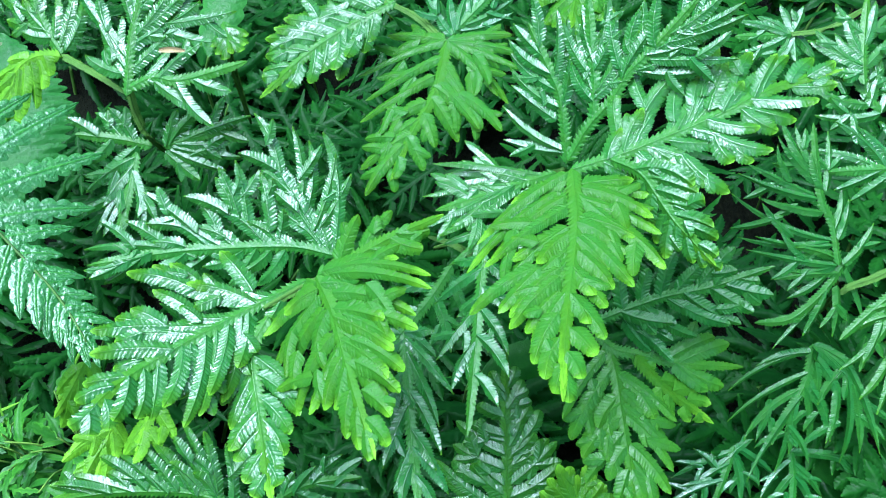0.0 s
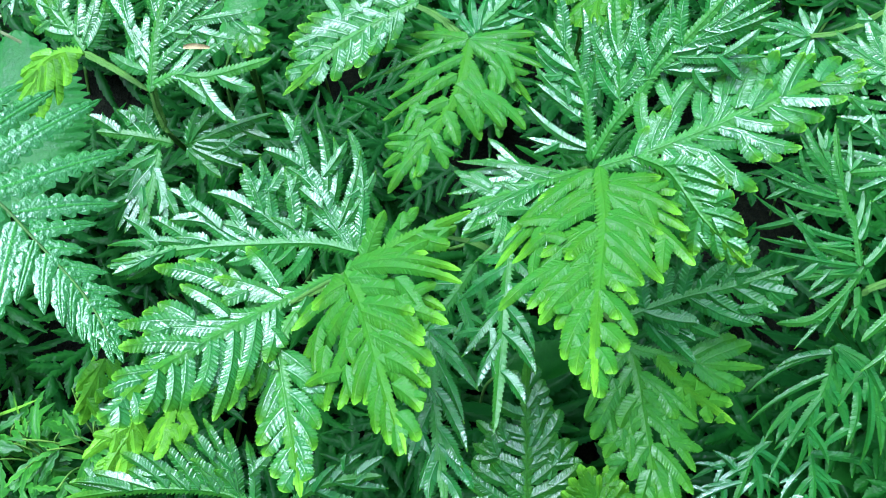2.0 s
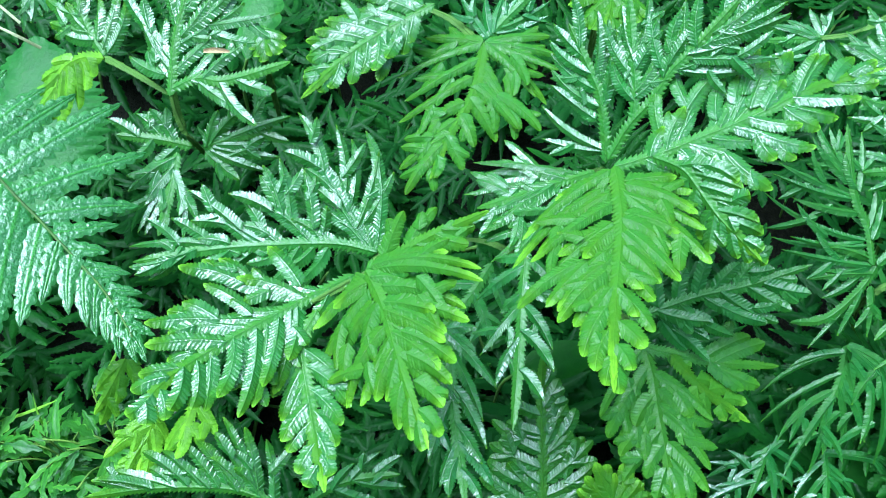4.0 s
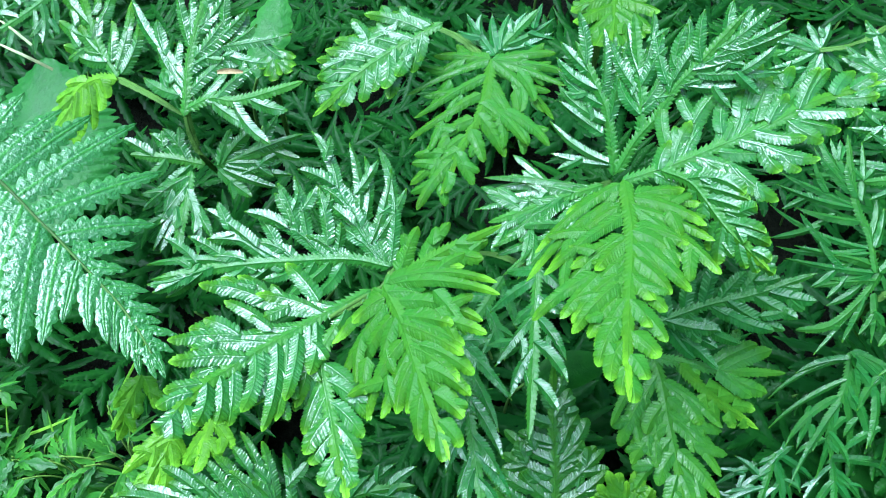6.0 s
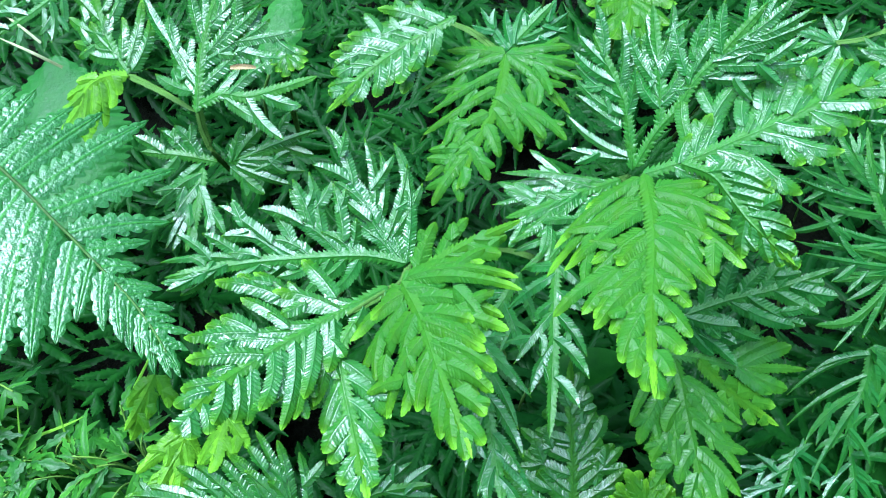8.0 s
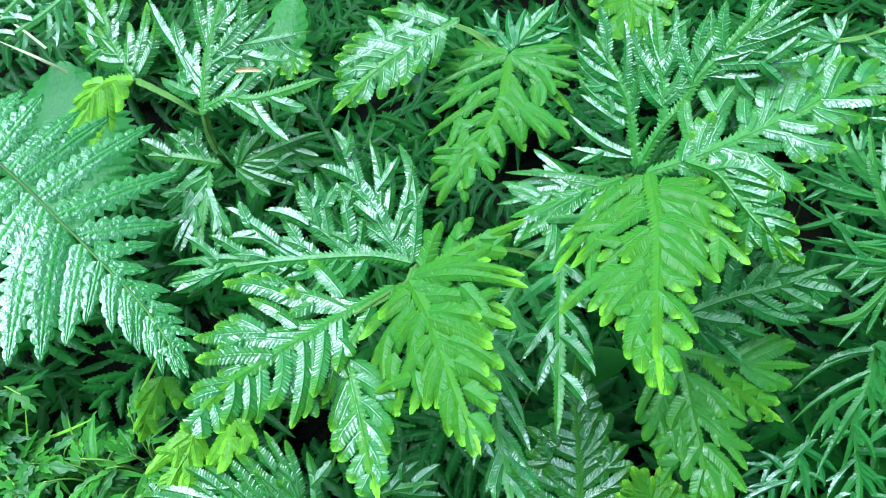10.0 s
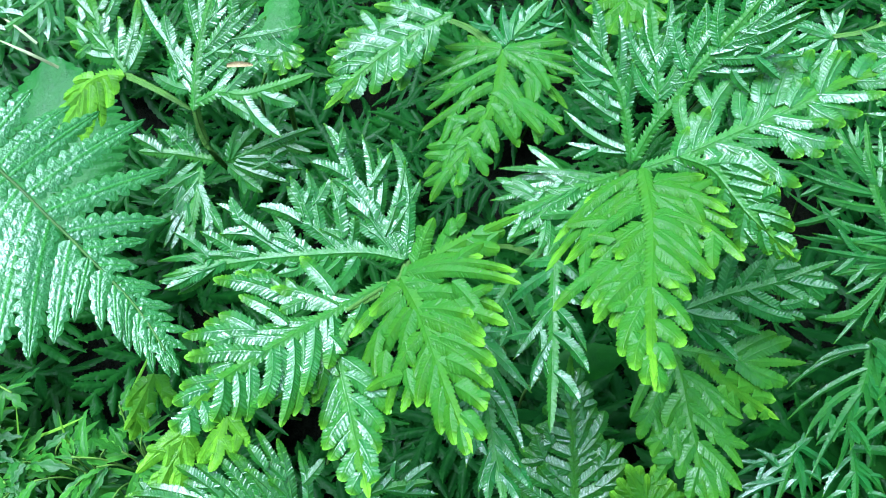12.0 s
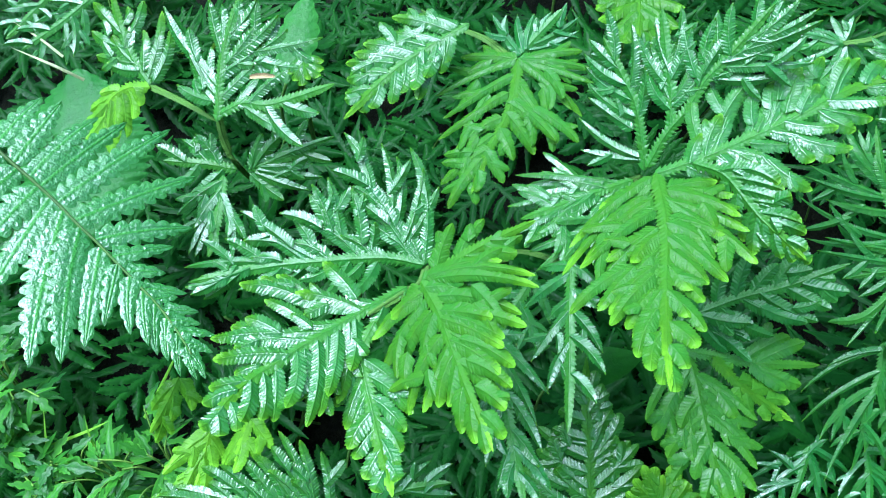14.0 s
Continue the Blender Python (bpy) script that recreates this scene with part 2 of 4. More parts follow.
def spray(parent, place, turn, age, axis, twigs, width=1.0, tip=0.4, bow=28.0, sparse=1.0, material=None, forks=0.5, rounded=None, leaf=None):
    """One flat branch of a plant: its axis and its leafy branchlets, each an object. place, turn: its pose in the world;
    axis: points in its plane, in millimetres; twigs: (x, y, angle, length) in its plane."""
    m = Matrix.Translation(-Vector(parent.location)) @ pose(*place, *turn)
    line = smooth_line([(x * MM, y * MM, 0) for x, y in axis], 5)
    blunt = max(0.0, min(1.0, (age - 0.2) / 0.52)) if rounded is None else rounded
    verts, faces, young = branchlet(line, 2.3 * MM * min(width, 1.1), age + (0.0 if material else 0.06) * (1 - age), tip, 1.6 * min(sparse, 1.2), 0.9, 0.8, COARSE if material else FINE, 2.8)
    n, count = len(line), len(verts)
    rod, rod_faces = tube([p - Vector((0, 0, 0.7 * MM)) for p in line[:-2]], [0.6 * MM * (1 - 0.7 * i / n) for i in range(n - 2)], 5)
    verts = np.concatenate([verts, np.array(rod)])
    faces = faces + [tuple(i + count for i in q) for q in rod_faces]
    young = np.concatenate([young, np.full(len(rod), age * 0.6)])
    stem = under(new("branch", mesh_from("branch", verts, faces, material or AXIS, young)), parent, m)
    for x, y, angle, length in twigs:  # leafy side twigs that carry the outer branchlets
        foot = Vector((x * MM, y * MM, 0))
        near = min(range(n), key=lambda i: (line[i] - foot).length)
        gap = (line[near] - foot).length
        if gap > 3.5 * MM:
            while near > 0 and (line[near] - foot).length < 1.35 * gap:
                near -= 1
            reach = foot + Vector((math.cos(radians(angle)), math.sin(radians(angle)), 0)) * 0.3 * length * MM
            middle = (line[near] + foot) / 2 + (foot - reach) * 0.12
            v, q, u = branchlet([p - Vector((0, 0, 0.4 * MM)) for p in smooth_line([line[near], middle, foot, reach], 4)], 2.3 * MM * width, age, 0.0, sparse, 0.8, 1.0, COARSE if material else FINE)
            under(new("branchlet", mesh_from("branchlet", v, q, material or leaf or MOSS, u)), stem, Matrix.Identity(4))
    forks = forks + 0.25 if material is None else forks
    every = [(*q, 1.0) for q in twigs]
    for x, y, angle, length in twigs if forks else ():
        first = dice.choice((1, -1))
        for k in range((1 if length > 12 and dice.random() < forks else 0) + (1 if length > 20 and dice.random() < forks else 0)):
            away = first if k else -first
            part, a = dice.uniform(0.36, 0.58), radians(angle)
            every.append((x + math.cos(a) * length * part, y + math.sin(a) * length * part, angle + away * dice.uniform(32, 48), length * dice.uniform(0.36, 0.52), 0.45))
    for x, y, angle, length, pale in every:
        side = 1 if math.sin(radians(angle)) > 0 else -1
        bend = radians(dice.uniform(0.3, 1.3) * bow) * -side
        fall = dice.uniform(-0.05, 0.2)
        line = []
        steps = 7
        length *= 1.08 - 0.06 * blunt
        px = py = 0.0
        for i in range(steps + 1):
            f = i / steps
            line.append((px, py, -fall * length * MM * f * f))
            a = -bend * 0.5 + bend * f
            px += math.cos(a) * length * MM / steps
            py += math.sin(a) * length * MM / steps
        half = (2.3 + 0.4 * blunt) * MM * width * dice.uniform(0.92, 1.08) * min(1.0, 0.7 + length / 40.0) * (1.0 - 0.3 * max(0.0, min(1.0, (length - 22.0) / 16.0)))
        v, q, u = branchlet(line, half * (0.65 + 0.35 * pale), age, tip * pale, sparse, blunt, dice.uniform(0.8, 1.25), COARSE if material else FINE)
        ob = new("branchlet", mesh_from("branchlet", v, q, material or leaf or MOSS, u))
        under(ob, stem, pose(x * MM, y * MM, dice.uniform(-0.5, 0.6) * MM, dice.uniform(-1, 1) * (20 - 11 * blunt), dice.uniform(-6, 4), angle + dice.uniform(-3, 3)))
    return stem


# ---- ground ----
def ground_height(x, y):
    r = math.hypot(x, y - 0.2)
    return (0.02 * noise.noise((x * 5, y * 5, 1.7)) + 0.008 * noise.noise((x * 24, y * 24, 4.1)) + 0.003 * noise.noise((x * 90, y * 90, 2.2))) * min(1, 2 / (r + 0.1))


def build_ground():
    n = 150
    marks = [math.sinh(9.5 * (2 * i / n - 1)) / math.sinh(9.5) * 400 for i in range(n + 1)]
    verts = [(x, y + 0.2, ground_height(x, y + 0.2)) for y in marks for x in marks]
    faces = [(j * (n + 1) + i, j * (n + 1) + i + 1, (j + 1) * (n + 1) + i + 1, (j + 1) * (n + 1) + i) for j in range(n) for i in range(n)]
    return tagged(new("ground", mesh_from("ground", verts, faces, SOIL)), "damp soil with fine litter, blackened for the shade under plants", "ground", kind="structure")


build_ground()


def build_backdrop():
    """An added, unseen ring in dark foliage green all round, which shuts off the low sky."""
    n, rings = 64, [(5.0, -0.3), (5.3, 0.9), (5.8, 1.8), (6.4, 2.6)]
    verts = [(d * math.cos(2 * math.pi * i / n), d * math.sin(2 * math.pi * i / n), z + (0.5 * noise.noise((i * 0.7, z, 3)) if z > 1 else 0)) for d, z in rings for i in range(n)]
    faces = [(j * n + i, j * n + (i + 1) % n, (j + 1) * n + (i + 1) % n, (j + 1) * n + i) for j in range(len(rings) - 1) for i in range(n)]
    bank = plain_material("backdrop_green", (0.012, 0.035, 0.012), (0.03, 0.09, 0.025), 2.0, 0.8, 0.5)
    return tagged(new("backdrop", mesh_from("backdrop", verts, faces, bank)), "added unseen dark green ring round the place", "backdrop", kind="structure")


build_backdrop()


# ---- fern, broad leaves, herbs ----
def sheet(name, rows, cols, at, material, young):
    """A soft sheet of rows x cols points, with a little thickness at its rim."""
    verts, age = [], []
    for i in range(rows + 1):
        for j in range(cols + 1):
            p, a = at(i / rows, 2 * j / cols - 1)
            verts.append(p)
            age.append(a * young)
    w = cols + 1
    faces = [(i * w + j, (i + 1) * w + j, (i + 1) * w + j + 1, i * w + j + 1) for i in range(rows) for j in range(cols)]
    return mesh_from(name, verts, faces, material, age)


def pinna_mesh(length, half, seed, curve):
    """One lobed leaflet of a fern: rounded lobes on both sides, a sunken midrib, a puffed blade."""
    r = random.Random(seed)
    lobes = max(3, round(length / (5.2 * MM)))
    broad = half > 3.8 * MM
    cut = 0.5 if broad else 0.34
    phase, fall, bend = r.uniform(0, 1), r.uniform(0.06, 0.14), curve + r.uniform(-0.05, 0.05)

    def at(s, v):
        side = 0.5 if v > 0 else 0.0
        body = (min(1, 0.72 + 2 * s) if broad else 1.0 + 1.0 * max(0, 1 - 4 * s)) * (1 - s ** 2.4) ** 0.85 + 0.02
        p = (s * lobes + side + phase * 0.3) % 1
        c = math.sin(math.pi * p ** 1.5) ** 0.4 if 0 < p < 1 else 0.0
        edge = half * body * (1 - cut * (1 - c) * abs(v) ** 1.4)
        x = length * s + abs(v) * edge * 0.3
        wave = noise.noise((x * 620, v * edge * 620, seed * 3.1)) + 0.6 * noise.noise((x * 1500, v * edge * 1500, seed * 1.7))
        crinkle = 0.6 * MM * wave * abs(v) ** 0.6 * (1.15 - abs(v))
        puff = 0.15 * MM * math.sin(math.pi * min(1, abs(v) * 1.05)) * (0.3 + c)
        rib = 0.25 * MM * math.exp(-(v / 0.07) ** 2) - 0.2 * MM * math.exp(-((abs(v) - 0.17) / 0.07) ** 2)
        z = puff + rib + crinkle - fall * length * s * s - 0.16 * edge * v * v
        return (x, v * edge + bend * length * s * s, z), 0.35 + 0.25 * abs(v) ** 3 + 0.6 * math.exp(-(v / 0.08) ** 2)
    return sheet("leaflet", lobes * 9, 22, at, FERN, 0.6)


def fern_frond(parent, place, turn, axis, pinnae):
    m = Matrix.Translation(-Vector(parent.location)) @ pose(*place, *turn)
    line = smooth_line([(x * MM, y * MM, 0.4 * MM) for x, y in axis], 6)
    n = len(line)
    verts, faces = tube(line, [0.75 * MM * (1 - 0.5 * i / n) for i in range(n)])
    stem = under(new("midrib", mesh_from("midrib", verts, faces, STEM, [0.35 * i / len(verts) for i in range(len(verts))])), parent, m)
    for k, (x, y, angle, length, half) in enumerate(pinnae):
        broad, ahead = half > 2.2, -1 if angle > 0 else 1
        half *= (1.3 if angle > 0 else 1.65) if broad else 1.75
        ob = new("leaflet", pinna_mesh(length * MM, half * MM, 100 + k, ahead * (0.05 if broad else 0.16)))
        under(ob, stem, pose(x * MM, y * MM, dice.uniform(0, 0.8) * MM, dice.uniform(-10, 10), dice.uniform(-6, 3), angle))
    return stem


def blade_mesh(name, length, half, age, teeth=0, fall=0.25, fold=0.25, seed=0, ovate=0.45, rows=22, cols=8, material=None, cut=0.16):
    """A single leaf along +x with a midrib, side veins and a toothed or plain rim."""
    r = random.Random(seed)
    bend = r.uniform(-0.08, 0.08)

    def at(s, v):
        body = math.sin(math.pi * min(1.0, s ** (math.log(0.5) / math.log(ovate)))) ** 0.8 + 0.02
        edge = half * body * (1 + (cut * (abs(math.sin(math.pi * (s * teeth + (0.35 if v > 0 else 0)))) - 0.2) * abs(v) if teeth else 0))
        vein = 0.12 * MM * math.sin(2 * math.pi * (s * 9 - abs(v) * 1.6)) * (half / (10 * MM)) * abs(v)
        z = fold * edge * abs(v) - fall * length * s * s + vein - 0.3 * edge * v * v
        return (length * s + abs(v) * edge * 0.2, v * edge + bend * length * s * s, z), 0.6 + 0.4 * abs(v) ** 4
    return sheet(name, rows * (3 if teeth else 1), cols, at, material or HERB, age)


def along(a, b, facing):
    """A pose at a, with x towards b and z as near to facing as can be."""
    x = (Vector(b) - Vector(a)).normalized()
    y = Vector(facing).cross(x).normalized()
    z = x.cross(y)
    return Matrix.Translation(a) @ Matrix((x, y, z)).transposed().to_4x4()


def broad_leaf(name, label, base, tip, half, age=0.6, teeth=0, facing=(0, -0.4, 0.9), fall=0.1):
    length = (Vector(tip) - Vector(base)).length
    top = plant(name, base, label, "leaf")
    m = along(base, tip, facing)
    m.translation = (0, 0, 0)
    under(new("blade", blade_mesh("blade", length, half * MM, age, teeth, fall, 0.1, int(length * 1e5), rows=40, cols=14, material=BROAD_LEAF if teeth else SHADED_LEAF)), top, m)
    line = smooth_line([(0, 0, 0), (-0.006, 0.001, -0.02), (-0.008, 0.003, -0.07)])
    verts, faces = tube(line, [0.8 * MM] * len(line))
    under(new("stem", mesh_from("stem", verts, faces, STEM, [0.4] * len(verts))), top, Matrix.Identity(4))
    return top


def herb(base, label, seed, count=11, size=17.0, age=0.5, spread=60.0, height=30.0):
    """A small herb: thin stems that rise from one foot, each with a few narrow leaves."""
    r = random.Random(seed)
    top = plant("herb", base, label, "plant")
    for k in range(count):
        yaw, tilt, tall = r.uniform(0, 360), r.uniform(5, spread), height * r.uniform(0.5, 1.2) * MM
        a, t = radians(yaw), radians(tilt)
        head = Vector((math.cos(a) * math.sin(t), math.sin(a) * math.sin(t), math.cos(t))) * tall
        line = smooth_line([(0, 0, -0.02), head * 0.5 + Vector((0, 0, 0.002)), head])
        verts, faces = tube(line, [0.45 * MM] * len(line), 5)
        under(new("stem", mesh_from("stem", verts, faces, STEM, [0.7] * len(verts))), top, Matrix.Identity(4))
        for q in range(r.randint(3, 5)):
            long_ = size * r.uniform(0.6, 1.2) * MM
            ob = new("leaf", blade_mesh("leaf", long_, long_ * r.uniform(0.06, 0.1), age * r.uniform(0.3, 1.5), r.choice((0, 2.5, 3.5)), r.uniform(0, 0.5), 0.35, seed + q, r.uniform(0.35, 0.5), 10, 6, cut=1.1))
            under(ob, top, Matrix.Translation(head * r.uniform(0.7, 1.0)) @ pose(0, 0, 0, r.uniform(-20, 20), r.uniform(-40, 15), yaw + r.uniform(-80, 80)))
    return top


def grass_blade(label, points, half, age=0.9, material=None):
    line = smooth_line(points, 5)
    n = len(line)
    top = plant("grass_blade", points[0], label, "grass")
    verts, faces = [], []
    for i, p in enumerate(line):
        way = (line[min(i + 1, n - 1)] - line[max(i - 1, 0)]).normalized()
        across = way.cross(Vector((0.1, -0.5, 0.85))).normalized() * half * MM * max(0.08, (1 - (i / (n - 1)) ** 3))
        down = across.cross(way).normalized() * half * MM * 0.35
        q = p - Vector(points[0])
        verts += [tuple(q - across), tuple(q + down), tuple(q + across)]
    for i in range(n - 1):
        faces += [(3 * i, 3 * i + 3, 3 * i + 4, 3 * i + 1), (3 * i + 1, 3 * i + 4, 3 * i + 5, 3 * i + 2)]
    under(new("blade", mesh_from("blade", verts, faces, material or HERB, [age] * len(verts))), top, Matrix.Identity(4))
    return top


def dry_leaf(label, base, tip, half):
    """A small curled dead leaf."""
    length = (Vector(tip) - Vector(base)).length
    top = plant("dry_leaf", base, label, "dead leaf")
    m = along(base, tip, (0, -0.5, 0.85))
    m.translation = (0, 0, 0)

    def at(s, v):
        w = half * MM * (math.sin(math.pi * min(1, 0.12 + 0.82 * s)) ** 0.5)
        return (length * s, v * w, 0.9 * MM * math.sin(s * 3) + 0.8 * w * v * v), 0.5
    under(new("blade", sheet("blade", 12, 6, at, DRY, 0.5)), top, m)
    return top


# ---- the leafy plants, one by one ----

left_plant = plant("spikemoss", (-0.0416, 0.1551, 0.1761), "bright green spikemoss with forked flat branchlets and pale tips")
stalk(left_plant, [(-0.038, 0.151, 0.184), (-0.040, 0.134, 0.199), (-0.045, 0.127, 0.205), (-0.057, 0.116, 0.209)], 1.0)
stalk(left_plant, [(-0.038, 0.151, 0.184), (-0.035, 0.170, 0.144), (-0.027, 0.184, 0.070)], 1.1)
spray(left_plant, (-0.0397, 0.1484, 0.1883), (-35, 3, -179), 0.32, [(0.0, 0.0), (14.3, -3.6), (35.0, -4.2), (60.0, -3.6), (90.7, 0.0)],
      [(1.3, -1.1, -61, 18.0), (9.6, -15.1, -61, 19.5), (17.7, -30.1, -66, 23.7), (18.6, -31.4, -27, 14.4), (10.9, -16.8, -87, 28.9), (9.6, -14.1, -96, 26.7), (6.8, -8.9, -109, 27.6), (4.7, -9.8, -125, 21.6), (-3.0, -20.3, -76, 23.7), (13.4, -21.0, -41, 15.1), (12.0, -16.2, -41, 13.1), (8.8, -8.9, -37, 16.2), (18.3, -4.8, -34, 14.5), (24.5, -5.0, -43, 18.9), (37.4, -16.6, -19, 16.6), (33.4, -14.4, -72, 19.1), (35.9, -17.8, -62, 12.8), (22.6, -9.1, -80, 20.8), (30.4, -11.4, -78, 23.2), (19.4, -7.3, -100, 9.9)] + [(38.9, -8.0, -15, 12.7), (49.2, -10.0, -34, 24.2), (55.3, -12.7, -7, 12.1), (41.6, -9.4, -53, 13.8), (53.7, -5.3, -8, 11.5), (61.2, -6.2, -33, 15.8), (59.9, -5.1, -1, 31.1), (66.3, -3.9, 4, 19.0), (72.7, -2.0, 6, 18.8), (77.0, -0.7, 24, 13.1), (70.6, -1.8, 29, 17.5), (53.8, -3.2, 21, 18.3), (43.3, -4.1, 24, 18.8), (27.9, -3.5, 45, 16.9), (32.9, -3.3, 19, 15.8), (17.4, -2.7, 44, 16.6), (22.6, -2.9, 35, 13.1)], width=1.12, tip=0.35, forks=0.0)
spray(left_plant, (-0.0445, 0.1283, 0.2058), (-4, -11, -135), 0.42, [(0.0, 0.0), (21.8, -2.7), (48.8, -4.9), (67.4, -4.8), (82.2, -0.0)],
      [(18.7, -2.4, -53, 22.5), (30.6, -18.4, -48, 20.9), (17.0, -6.9, -92, 18.1), (28.0, -14.6, -84, 18.4), (32.8, -21.2, -79, 13.8), (29.8, -3.3, -34, 16.7), (35.3, -9.4, -67, 16.8), (44.6, -12.7, -66, 12.5), (48.9, -15.0, -62, 11.9), (43.9, -12.2, -35, 21.6), (50.9, -14.8, -15, 8.3), (47.3, -4.3, -33, 22.7), (56.5, -7.6, -23, 7.8), (61.1, -4.7, -25, 12.9), (66.6, -4.6, -17, 10.7), (72.5, -3.5, 12, 9.9), (76.0, -1.9, 56, 6.9), (70.7, -3.3, 63, 9.9), (61.7, -5.2, 43, 15.1), (57.4, -4.7, 47, 15.1)] + [(52.9, -4.6, 47, 17.2), (44.9, -4.1, 42, 20.8), (42.4, -3.3, 41, 17.3), (37.3, -3.0, 41, 30.1), (33.6, -2.5, 41, 27.8), (29.6, -1.8, 41, 25.2), (24.9, -1.8, 42, 27.2), (22.0, -2.3, 41, 20.2), (9.9, -0.8, 25, 11.7)], width=1.12, tip=1.2, forks=0.2, rounded=0.75)
spray(left_plant, (-0.0548, 0.1124, 0.2103), (5, 3, -83), 0.42, [(0.0, 0.0), (10.6, -5.4), (28.9, -3.8), (57.2, -0.0)],
      [(8.9, -4.5, -42, 9.9), (13.4, -5.4, -30, 15.9), (18.1, -4.9, -25, 17.2), (23.5, -4.6, -30, 15.1), (30.6, -3.8, -35, 13.1), (35.8, -3.0, -39, 11.1), (42.6, -2.2, -31, 9.5), (49.2, -1.5, -29, 6.7), (12.6, -4.6, 41, 18.0), (18.2, -4.2, 38, 19.0), (25.4, -3.8, 33, 15.9), (32.5, -2.6, 26, 13.2), (39.4, -1.7, 19, 10.5), (46.1, -0.6, 21, 7.2)], width=1.1, tip=1.2, forks=0.2, rounded=0.75)
spray(left_plant, (-0.0389, 0.1205, 0.2218), (27, 3, -70), 0.7, [(0.0, 0.0), (15.2, 1.3), (36.9, 0.0), (59.9, 0.0)],
      [(-0.1, 1.7, 67, 25.7), (-0.2, 2.8, 55, 35.3), (1.6, 4.1, 49, 36.9), (7.6, 3.0, 49, 27.5), (14.3, 4.6, 47, 26.2), (15.9, 4.3, 41, 19.9), (24.4, 4.3, 36, 19.2), (31.4, 3.5, 26, 16.3), (40.0, 2.8, 27, 12.3), (47.9, 1.1, 15, 10.3), (4.3, -0.9, -78, 13.4), (4.8, -1.0, -75, 22.4), (6.5, -1.1, -63, 28.4), (11.0, -0.8, -56, 26.6), (20.1, -0.3, -48, 26.5), (24.2, 0.3, -43, 21.5), (27.9, 0.1, -39, 16.1), (31.4, -0.1, -36, 12.3), (38.3, -0.8, -24, 13.4), (43.8, -0.4, -19, 11.7)] + [(50.8, 0.0, -8, 8.7), (1.6, -0.6, -79, 9.2), (11.9, 0.7, 49, 20.1), (15.2, 1.3, 34, 23.4), (22.6, 0.9, 26, 20.4), (29.9, 0.4, 18, 17.4), (3.1, 0.6, 52, 19.2), (12.3, 0.3, -41, 17.9)], width=0.92, tip=1.1, forks=0.05)
spray(left_plant, (-0.0386, 0.1320, 0.2030), (18, -21, 19), 0.7, [(0.0, 0.0), (22.4, 1.3), (44.1, -0.0)],
      [(4.9, 1.1, 39, 17.6), (13.8, 1.5, 28, 16.9), (16.8, 1.0, -21, 16.5), (24.5, 1.3, -40, 12.3), (26.9, 1.8, -18, 11.1), (8.7, -0.2, -17, 13.9)], width=1.0, tip=0.5)

right_plant = plant("spikemoss", (0.0499, 0.1897, 0.1874), "tall green spikemoss with fan-like branches and lime tips")
stalk(right_plant, [(0.046, 0.183, 0.194), (0.036, 0.196, 0.170), (0.033, 0.228, 0.108)], 1.0)
spray(right_plant, (0.0429, 0.1611, 0.2230), (10, -2, -97), 0.7, [(0.0, 0.0), (23.7, 2.3), (48.7, 0.8), (67.6, -0.1), (79.8, -0.0)],
      [(6.5, 3.2, 95, 16.6), (8.5, 3.2, 83, 22.8), (8.5, 3.1, 62, 25.6), (12.1, 2.9, 63, 28.0), (21.5, 12.7, 43, 23.3), (20.0, 2.9, 62, 18.6), (25.2, 4.2, 63, 16.9), (26.8, 3.8, 42, 23.1), (33.4, 2.8, 41, 16.3), (40.7, 2.0, 35, 15.7), (50.6, 1.5, 35, 15.5), (60.2, 1.1, 35, 12.0), (68.4, 0.5, 24, 9.6), (4.8, -1.4, -63, 19.8), (1.7, -1.2, -44, 38.6), (22.6, 2.2, 51, 14.7), (28.1, 2.2, 43, 14.6), (38.6, 1.4, 32, 12.8), (48.7, 1.1, 28, 11.8)], width=0.95, tip=1.0, forks=0.1)
spray(right_plant, (0.0432, 0.1619, 0.2213), (8, -3, -97), 0.7, [(0.0, 0.0), (23.7, 1.9), (49.2, 0.4), (68.3, -0.4), (84.4, -0.0)],
      [(7.0, -1.3, -42, 44.7), (11.7, -2.0, -40, 33.3), (15.5, 0.2, -43, 35.0), (24.2, 0.1, -54, 21.5), (24.4, -0.5, -47, 32.7), (39.3, -9.3, -43, 25.6), (40.4, -8.4, -34, 19.6), (35.9, -2.9, -31, 19.1), (40.1, -2.4, -37, 22.1), (43.2, -2.3, -34, 22.2), (48.3, -2.4, -33, 16.2), (52.3, -1.9, -26, 15.5), (56.2, -2.3, -21, 17.2), (63.8, -1.4, -15, 14.4), (71.9, -0.2, -14, 9.5), (73.7, -0.3, 10, 10.4), (26.0, 0.9, -34, 16.6), (32.5, 0.8, -29, 19.5), (41.0, 0.4, -28, 15.2), (49.2, -0.3, -18, 16.5)], width=0.95, tip=1.0, forks=0.1)
spray(right_plant, (0.0428, 0.1808, 0.1952), (-8, -3, -157), 0.45, [(0.0, 0.0), (20.0, -0.3), (49.6, -0.0)],
      [(5.9, -0.2, -27, 39.5), (10.6, -0.2, -19, 31.9), (15.4, -0.1, -11, 35.4), (20.0, -0.3, -14, 27.6), (22.5, 0.1, 2, 33.1), (15.9, 1.1, 12, 35.9), (14.4, 2.9, 18, 38.6), (12.4, 3.5, 29, 39.9), (8.8, 3.5, 25, 33.6), (6.3, 3.1, 29, 30.1), (12.9, -0.5, -29, 27.7), (17.8, -0.1, 5, 19.1), (27.2, 0.3, 20, 19.8)], width=1.0, tip=0.2, forks=0.3)
